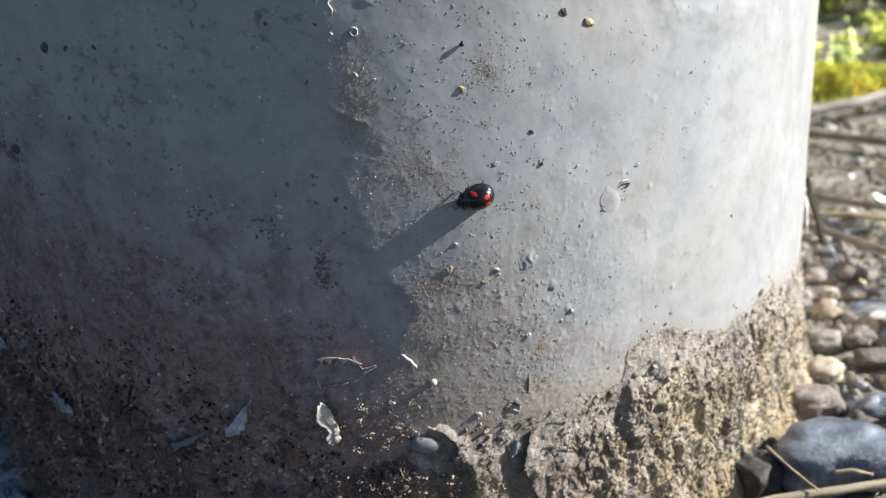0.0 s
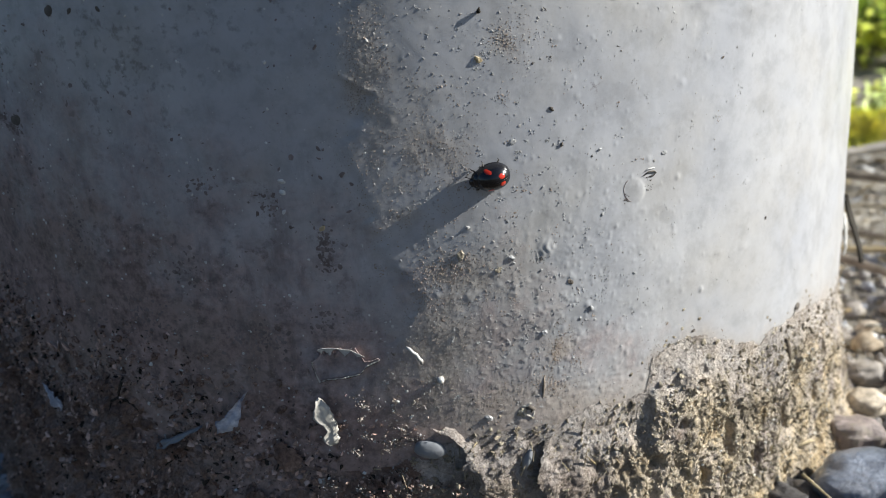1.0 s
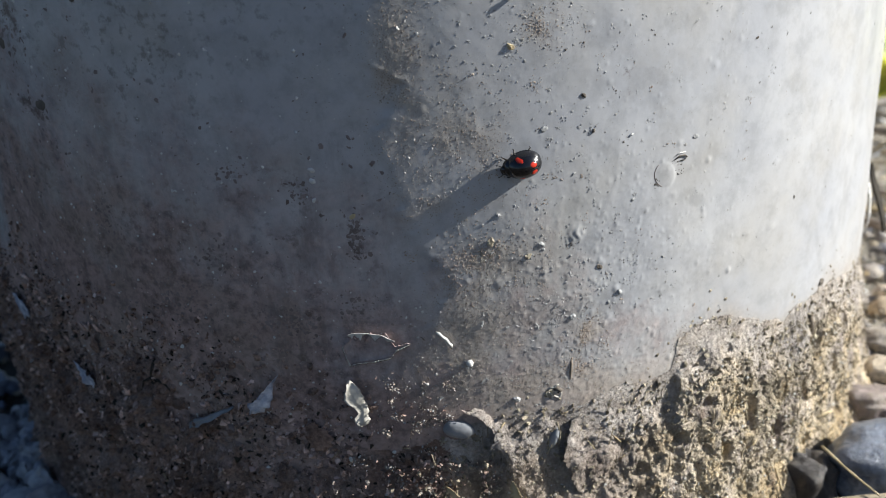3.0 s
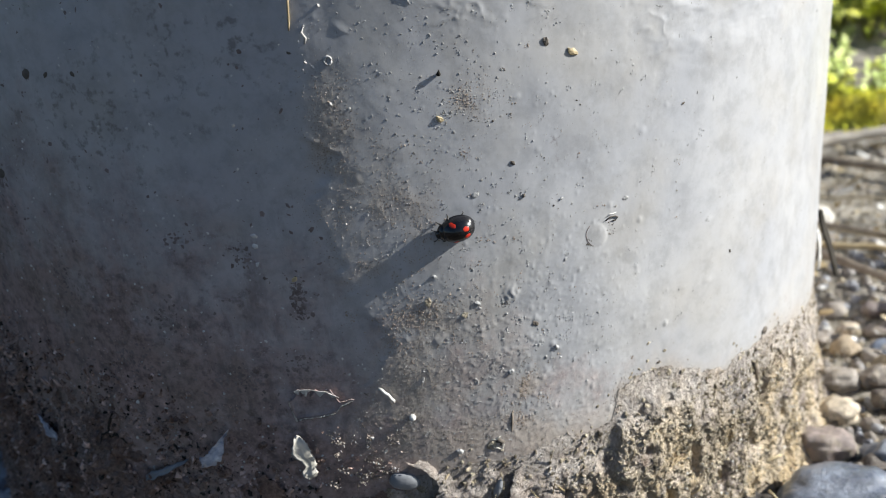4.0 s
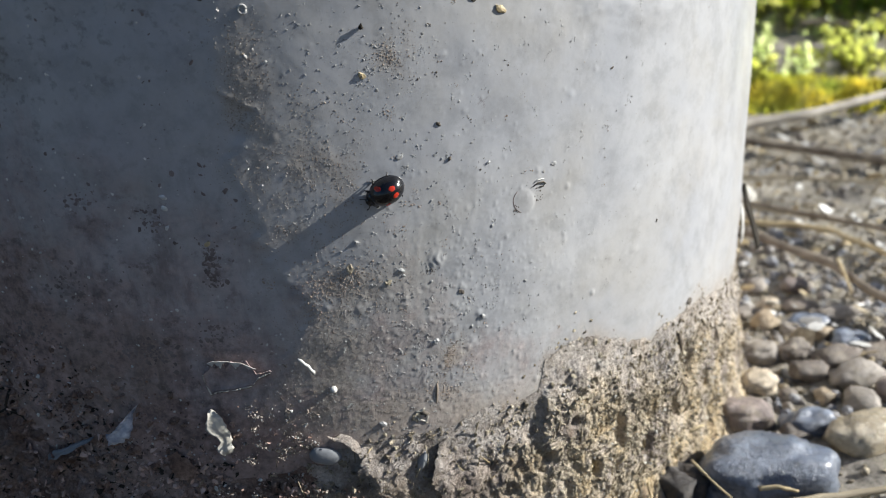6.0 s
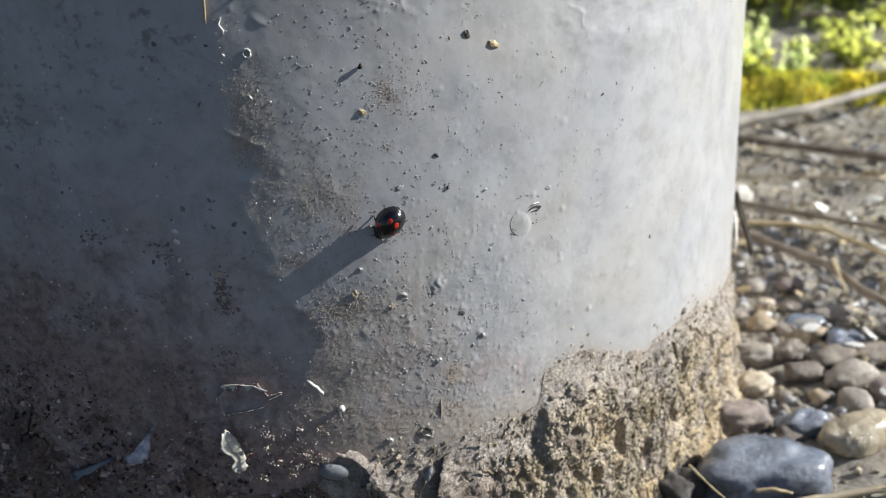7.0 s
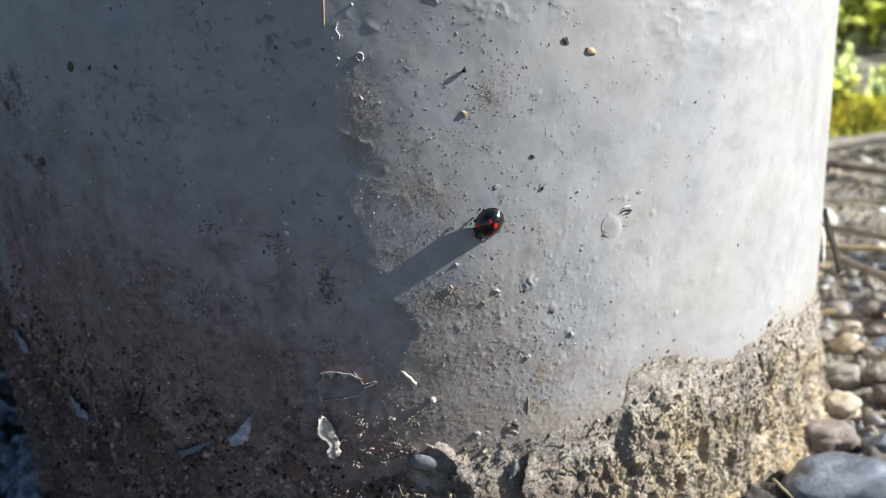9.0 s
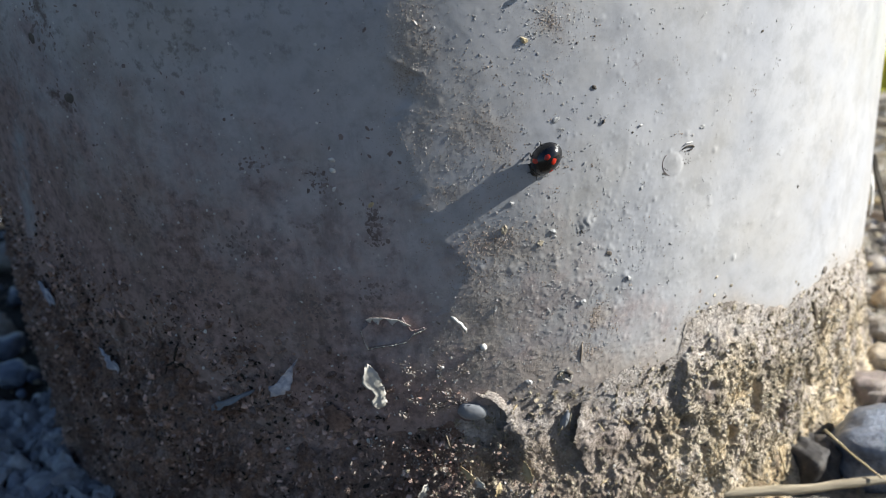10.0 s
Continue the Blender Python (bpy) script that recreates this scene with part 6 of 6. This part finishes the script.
def thorn(th, z, l, words):
    a = radians(th)
    n = Vector((math.sin(a), -math.cos(a), 0))
    p = Vector(on_pole(th, z, 0.1))
    bm = bmesh.new()
    tube(bm, [p, p + n * l * 0.6 + Vector((0, 0, 0.15)), p + n * l + Vector((0.05, 0, 0.5))], [0.26, 0.2, 0.04], 7)
    tagged(part("thorn", bm, DARK_FLAKE, None), words, "thorn")


thorn(4.3, 73.2, 0.2, "tiny dark spike standing out of the paint")


def straw_on_pole(th0, z0, th1, z1, w, words, mat=STRAW, lift=0.28):
    bm = bmesh.new()
    pts = [Vector(on_pole(th0 + (th1 - th0) * k / 6, z0 + (z1 - z0) * k / 6, lift + 0.1 * math.sin(k))) for k in range(7)]
    tube(bm, pts, [w * q for q in (0.5, 0.9, 1, 1, 0.9, 0.8, 0.4)], 6)
    tagged(part("straw", bm, mat, None), words, "straw", "straws on the post")


straw_on_pole(-5.4, 82.6, -5.7, 79.2, 0.13, "thin orange straw sliver stuck on the paint")
straw_on_pole(7.78, 31.4, 7.42, 26.3, 0.17, "short brown stalk stuck on the paint", TWIG, 0.04)
shred([(6.35 + (0.62 + 0.12 * math.sin(3 * g)) * math.cos(g), 27.1 + (0.8 + 0.2 * math.cos(5 * g)) * math.sin(g), 0.05 + 0.05 * math.sin(2 * g)) for g in np.linspace(1.2, 5.9, 17)], 0.11, "raised pale rim of a burst paint bubble", FLAKE)
# dark patch put in for the shade down the bubble's hole
shred([(6.1, 27.4, 0.02), (6.4, 27.5, 0.03), (6.7, 27.2, 0.03), (6.5, 26.8, 0.02)], 0.32, "dark patch painted as shade inside a burst paint bubble", SCRAP)
straw_on_pole(13.8, 21.0, 11.0, 14.0, 0.45, "brown stalk caught in the dried mud", TWIG)
straw_on_pole(36.0, 24.5, 36.8, 18.0, 0.5, "brown stalk caught in the dried mud", TWIG)
straw_on_pole(30.0, 13.0, 31.0, 3.0, 0.4, "dry stalk caught in the dried mud")


# ---- sticks and straws on the ground ----
def twig(points, radius, mat, words, name="twig", z=2.5, seed=0):
    rr = np.random.default_rng(seed + 400)
    P = np.array(points, float)
    t = np.linspace(0, len(P) - 1, 6 * (len(P) - 1) + 1)
    x, y = np.interp(t, range(len(P)), P[:, 0]), np.interp(t, range(len(P)), P[:, 1])
    x, y = x + rr.normal(0, radius * 0.12, len(t)), y + rr.normal(0, radius * 0.12, len(t))
    zz = np.interp(t, range(len(P)), P[:, 2]) if P.shape[1] > 2 else z + 0 * t
    bm = bmesh.new()
    rad = radius * (1.0 - 0.35 * t / t[-1]) * (1 + 0.12 * rr.uniform(-1, 1, len(t)))
    tube(bm, list(zip(x, y, zz)), list(rad), 8)
    return tagged(part(name, bm, mat, None), words, name, "twigs on the ground")


twig([(104, 52, 5.5), (116, 32.6, 5), (134.9, 3.8, 5.5), (152, -24, 5)], 0.75, TWIG, "thin dry brown twig lying on gravel", seed=1)
twig([(100, 24, 4), (107.3, 11.3, 4), (113.7, -13.2, 4.5), (111.9, -28.5, 5), (113, -48, 5)], 1.25, TWIG, "crooked brown twig lying on gravel", seed=2)
twig([(104, 24, 4), (112, 18.3, 4), (121, 13.8, 4), (127, 6.9, 4), (128.7, -4.9, 4), (131, -22, 4)], 0.9, STRAW, "bent dry stalk lying on gravel", seed=3)
twig([(114.5, -13.5, 6), (108.5, -27.5, 4.5)], 0.45, STRAW, "short straw across a twig", "straw", seed=4)
twig([(150, 112, 4), (163.2, 114.2, 5), (186.3, 114.3, 6.5), (219.7, 123, 8), (262, 138, 9)], 2.4, BLEACHED, "long pale dry branch lying before the moss", "branch", seed=5)
twig([(138, 116, 3), (150.4, 101.7, 3), (161.3, 87.6, 3), (177.7, 64, 3), (200, 30, 3)], 2.0, TWIG, "dark rotting branch half sunk in soil", "branch", seed=6)
twig([(300, 300, 15), (313, 296, 15), (326, 288, 13)], 1.8, TWIG, "dry twig lying among weeds", seed=7)
twig([(18, -78.6, 2.2), (31.3, -80.0, 2.2), (43.0, -81.5, 2.2), (56.1, -82.0, 2.4), (71.0, -82.4, 2.2), (98, -83.4, 2.2)], 0.85, STALK, "flat dry stalk lying before the stones", "stalk", seed=8)
twig([(50.6, -67.6, 6.2), (55.3, -66.8, 6.4)], 0.36, STRAW, "broken straw end on the mud", "straw", seed=9)
twig([(108, 40, 4), (122, 22, 4.5), (140, 4, 4)], 0.5, STALK, "thin dry stalk lying on gravel", "stalk", seed=13)
twig([(118, 60, 4), (140, 50, 4.5), (166, 36, 4)], 0.6, STALK, "thin dry stalk lying on gravel", "stalk", seed=14)
twig([(49.5, -74.5, 6.4), (51.0, -78.4, 5.2), (53.5, -82.6, 3.4)], 0.2, STRAW, "thin straw leaning on a stone", "straw", seed=10)
twig([(50.5, -66.8, 7.6), (47.5, -66.6, 7.4), (45.0, -70.0, 6.2), (43.0, -73.4, 4.2), (42.4, -77.5, 2.0)], 0.22, STRAW, "thin curved root hanging from the mud", "straw", seed=11)
twig([(58, -79.2, 3.2), (60.5, -80.2, 3.8), (63, -81.0, 3.2)], 0.4, STRAW, "short dry grass tip beside a stone", "straw", seed=12)


def straw_heap():
    """Flattened dry grass before the stalk, each blade bent and ribbon-thin."""
    rr = np.random.default_rng(83)
    for k in range(64):
        x, y = rr.uniform(30, 84), rr.normal(-86.4, 2.2)
        if y > -83.0:
            continue
        g, l, w = rr.normal(0.1, 0.5), rr.uniform(4, 15), rr.uniform(0.25, 0.75)
        z = float(ground_height(np.array(x), np.array(y))) + rr.uniform(0.5, 2.2)
        d, q = np.array([math.cos(g), math.sin(g), rr.normal(0, 0.06)]), np.array([-math.sin(g), math.cos(g), rr.normal(0, 0.6)])
        q = q / np.linalg.norm(q)
        u = np.linspace(-0.5, 0.5, 9)
        bend = rr.normal(0, 0.16) * l
        mid = np.array([x, y, z]) + u[:, None] * l * d + (u[:, None] ** 2 - 0.08) * bend * np.array([-d[1], d[0], 0.3])
        half = 0.5 * w * (1 - 0.8 * np.abs(2 * u) ** 3)[:, None]
        grid = np.stack([mid - q * half, mid + q * half * 0.2 + np.array([0, 0, 0.08]), mid + q * half], 1)
        up = np.cross(d, q)
        ob = closed_sheet("grass_blade", grid, np.broadcast_to(up * np.sign(up[2] + 1e-6), grid.shape), 0.08, STRAW if k % 3 else STALK)
        tagged(ob, "flattened bleached blade of dry grass", "straw", "dry grass before the stones")


straw_heap()


# ---- moss and weeds ----
def along(u, v):
    """The band behind the branch: u along it, v into the depth (mm)."""
    return 182 + 0.87 * u + 0.5 * v, 154 - 0.49 * u + 0.87 * v


def build_moss():
    rr = np.random.default_rng(29)
    U, V = np.meshgrid(np.linspace(-70, 260, 111), np.linspace(0, 56, 25), indexing="ij")
    X, Y = along(U, V)
    Zm = ground_height(X, Y) + (5 + 11 * fbm(U / 22, V / 22, 3, 151)) * smooth(0, 34, V + 22 * (fbm(U / 18, V / 30, 3, 153) - 0.5)) * smooth(56, 40, V) + 2.2 * (fbm(U / 4, V / 4, 3, 157) - 0.5) - 2
    bed = tagged(put("moss", grid_mesh("moss", X, Y, Zm, MOSS)), "cushion of yellow-green moss on the soil", "moss", kind="stuff")
    n = 9000
    u, v = rr.uniform(-70, 260, n), rr.uniform(1, 54, n)
    x, y = along(u, v)
    z = ground_height(x, y) + (5 + 11 * fbm(u / 22, v / 22, 3, 151)) * smooth(0, 34, v + 22 * (fbm(u / 18, v / 30, 3, 153) - 0.5)) * smooth(56, 40, v) - 2
    V0, F0 = [], []
    for k in range(n):
        h, w, a = rr.uniform(1.8, 4.2), rr.uniform(0.35, 0.7), rr.uniform(0, 6.28)
        lean = rr.normal(0, 1.3, 2)
        d = np.array([math.cos(a), math.sin(a), 0]) * w
        p = np.array([x[k], y[k], z[k] - 0.5])
        V0 += [p - d, p + d, p + np.array([lean[0], lean[1], h])]
        F0.append((3 * k, 3 * k + 1, 3 * k + 2))
    me = mesh_from("moss_shoots", np.array(V0) * MM, F0, MOSS, False)
    put("moss_shoots", me, bed)


build_moss()


def leaf_grid(length, width, fold, droop):
    n = 6
    V, F = [], []
    for i in range(n + 1):
        t = i / n
        w = width * 0.5 * math.sin(math.pi * min(t * 0.94 + 0.06, 1)) ** 0.75
        z = -droop * t * t
        V += [(t * length, -w, z + fold * w), (t * length, 0, z), (t * length, w, z + fold * w)]
    for i in range(n):
        a = 3 * i
        F += [(a, a + 3, a + 4, a + 1), (a + 1, a + 4, a + 5, a + 2)]
    return np.array(V), np.array(F)


def build_weed(seed, tall, count, leaf, mat=LEAF):
    rr = np.random.default_rng(seed)
    weed = tagged(new("weed"), "low leafy green weed behind the moss", "plant", "weeds behind the post")
    LV, LF = [], []
    k = 0
    for s in range(max(4, count // 9)):
        a, out = rr.uniform(0, 6.28), rr.uniform(0.2, 0.9) * tall
        tip = np.array([math.cos(a) * out, math.sin(a) * out, tall * rr.uniform(0.5, 1.0)])
        bm = bmesh.new()
        mid = tip * np.array([0.35, 0.35, 0.6])
        tube(bm, [(0, 0, -2), tuple(mid), tuple(tip)], [0.9, 0.7, 0.4], 5)
        part("stem", bm, STEM, weed)
        for _ in range(9):
            t = rr.uniform(0.25, 1.0)
            p = mid * (t / 0.5) if t < 0.5 else mid + (tip - mid) * (t - 0.5) / 0.5
            v, f = leaf_grid(leaf * rr.uniform(0.6, 1.2), leaf * rr.uniform(0.4, 0.62), rr.uniform(0.1, 0.6), leaf * rr.uniform(0.0, 0.5))
            yaw, pit, rol = rr.uniform(0, 6.28), rr.normal(-0.25, 0.5), rr.normal(0, 0.5)
            m = np.array((Matrix.Rotation(0.7, 3, "Y") @ Matrix.Rotation(yaw, 3, "Z") @ Matrix.Rotation(pit, 3, "Y") @ Matrix.Rotation(rol, 3, "X")))
            LV.append(v @ m.T + p)
            LF.append(f + k)
            k += len(v)
    put("leaves", mesh_from("leaves", np.concatenate(LV) * MM, np.concatenate(LF), mat), weed)
    return weed


def place_weeds():
    rr = np.random.default_rng(61)
    kinds = [build_weed(1, 12, 45, 5.5, LEAF_PALE), build_weed(2, 46, 80, 12), build_weed(3, 85, 120, 15), build_weed(4, 15, 54, 5, LEAF), build_weed(5, 60, 100, 13, LEAF_SHADE)]
    first = {k: True for k in range(5)}
    for k in range(190):
        v = 26 + 600 * rr.random() ** 1.35
        u = rr.uniform(-60 - 0.30 * v, 170 + 0.35 * v)
        x, y = along(u, v)
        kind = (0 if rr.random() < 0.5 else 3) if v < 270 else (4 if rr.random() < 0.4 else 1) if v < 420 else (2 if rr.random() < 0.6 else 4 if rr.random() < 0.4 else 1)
        g = float(ground_height(np.array(x), np.array(y)))
        m = pose(x * MM, y * MM, (g + (4 if v < 80 else 0)) * MM, rr.normal(0, 6), rr.normal(0, 6), rr.uniform(-40, 40))
        if first[kind]:
            kinds[kind].matrix_world, first[kind] = m, False
        else:
            copy_thing(kinds[kind], m)


place_weeds()


# ---- what moves ----
def motions():
    # t, place round the post, height, turn, lean, nod
    rows = [(0.0, 4.2, 56.2, 8, 10, 0), (2.0, 4.2, 56.2, 8, 10, 0), (2.7, 4.2, 56.2, 8, 10, 0), (4.0, 4.3, 56.2, 9, 9, 0), (4.5, 4.3, 56.2, 9, 8, 0), (5.0, 4.5, 56.2, 17, 6, 3), (5.5, 4.6, 56.3, 19, 5, 4), (5.8, 4.7, 56.2, 22, 3, 5), (6.7, 5.0, 56.0, 49, -5, 16), (7.5, 5.0, 55.8, 51, -6, 19), (8.3, 5.1, 55.6, 53, -6, 19), (9.0, 5.2, 55.5, 55, -6, 19), (10.0, 5.1, 55.5, 54, -6, 19)]
    walk(LADYBIRD, [(t, bug_pose(th, z, q, 0.1 + 0.018 * p, w, p)) for t, th, z, q, w, p in rows])


motions()
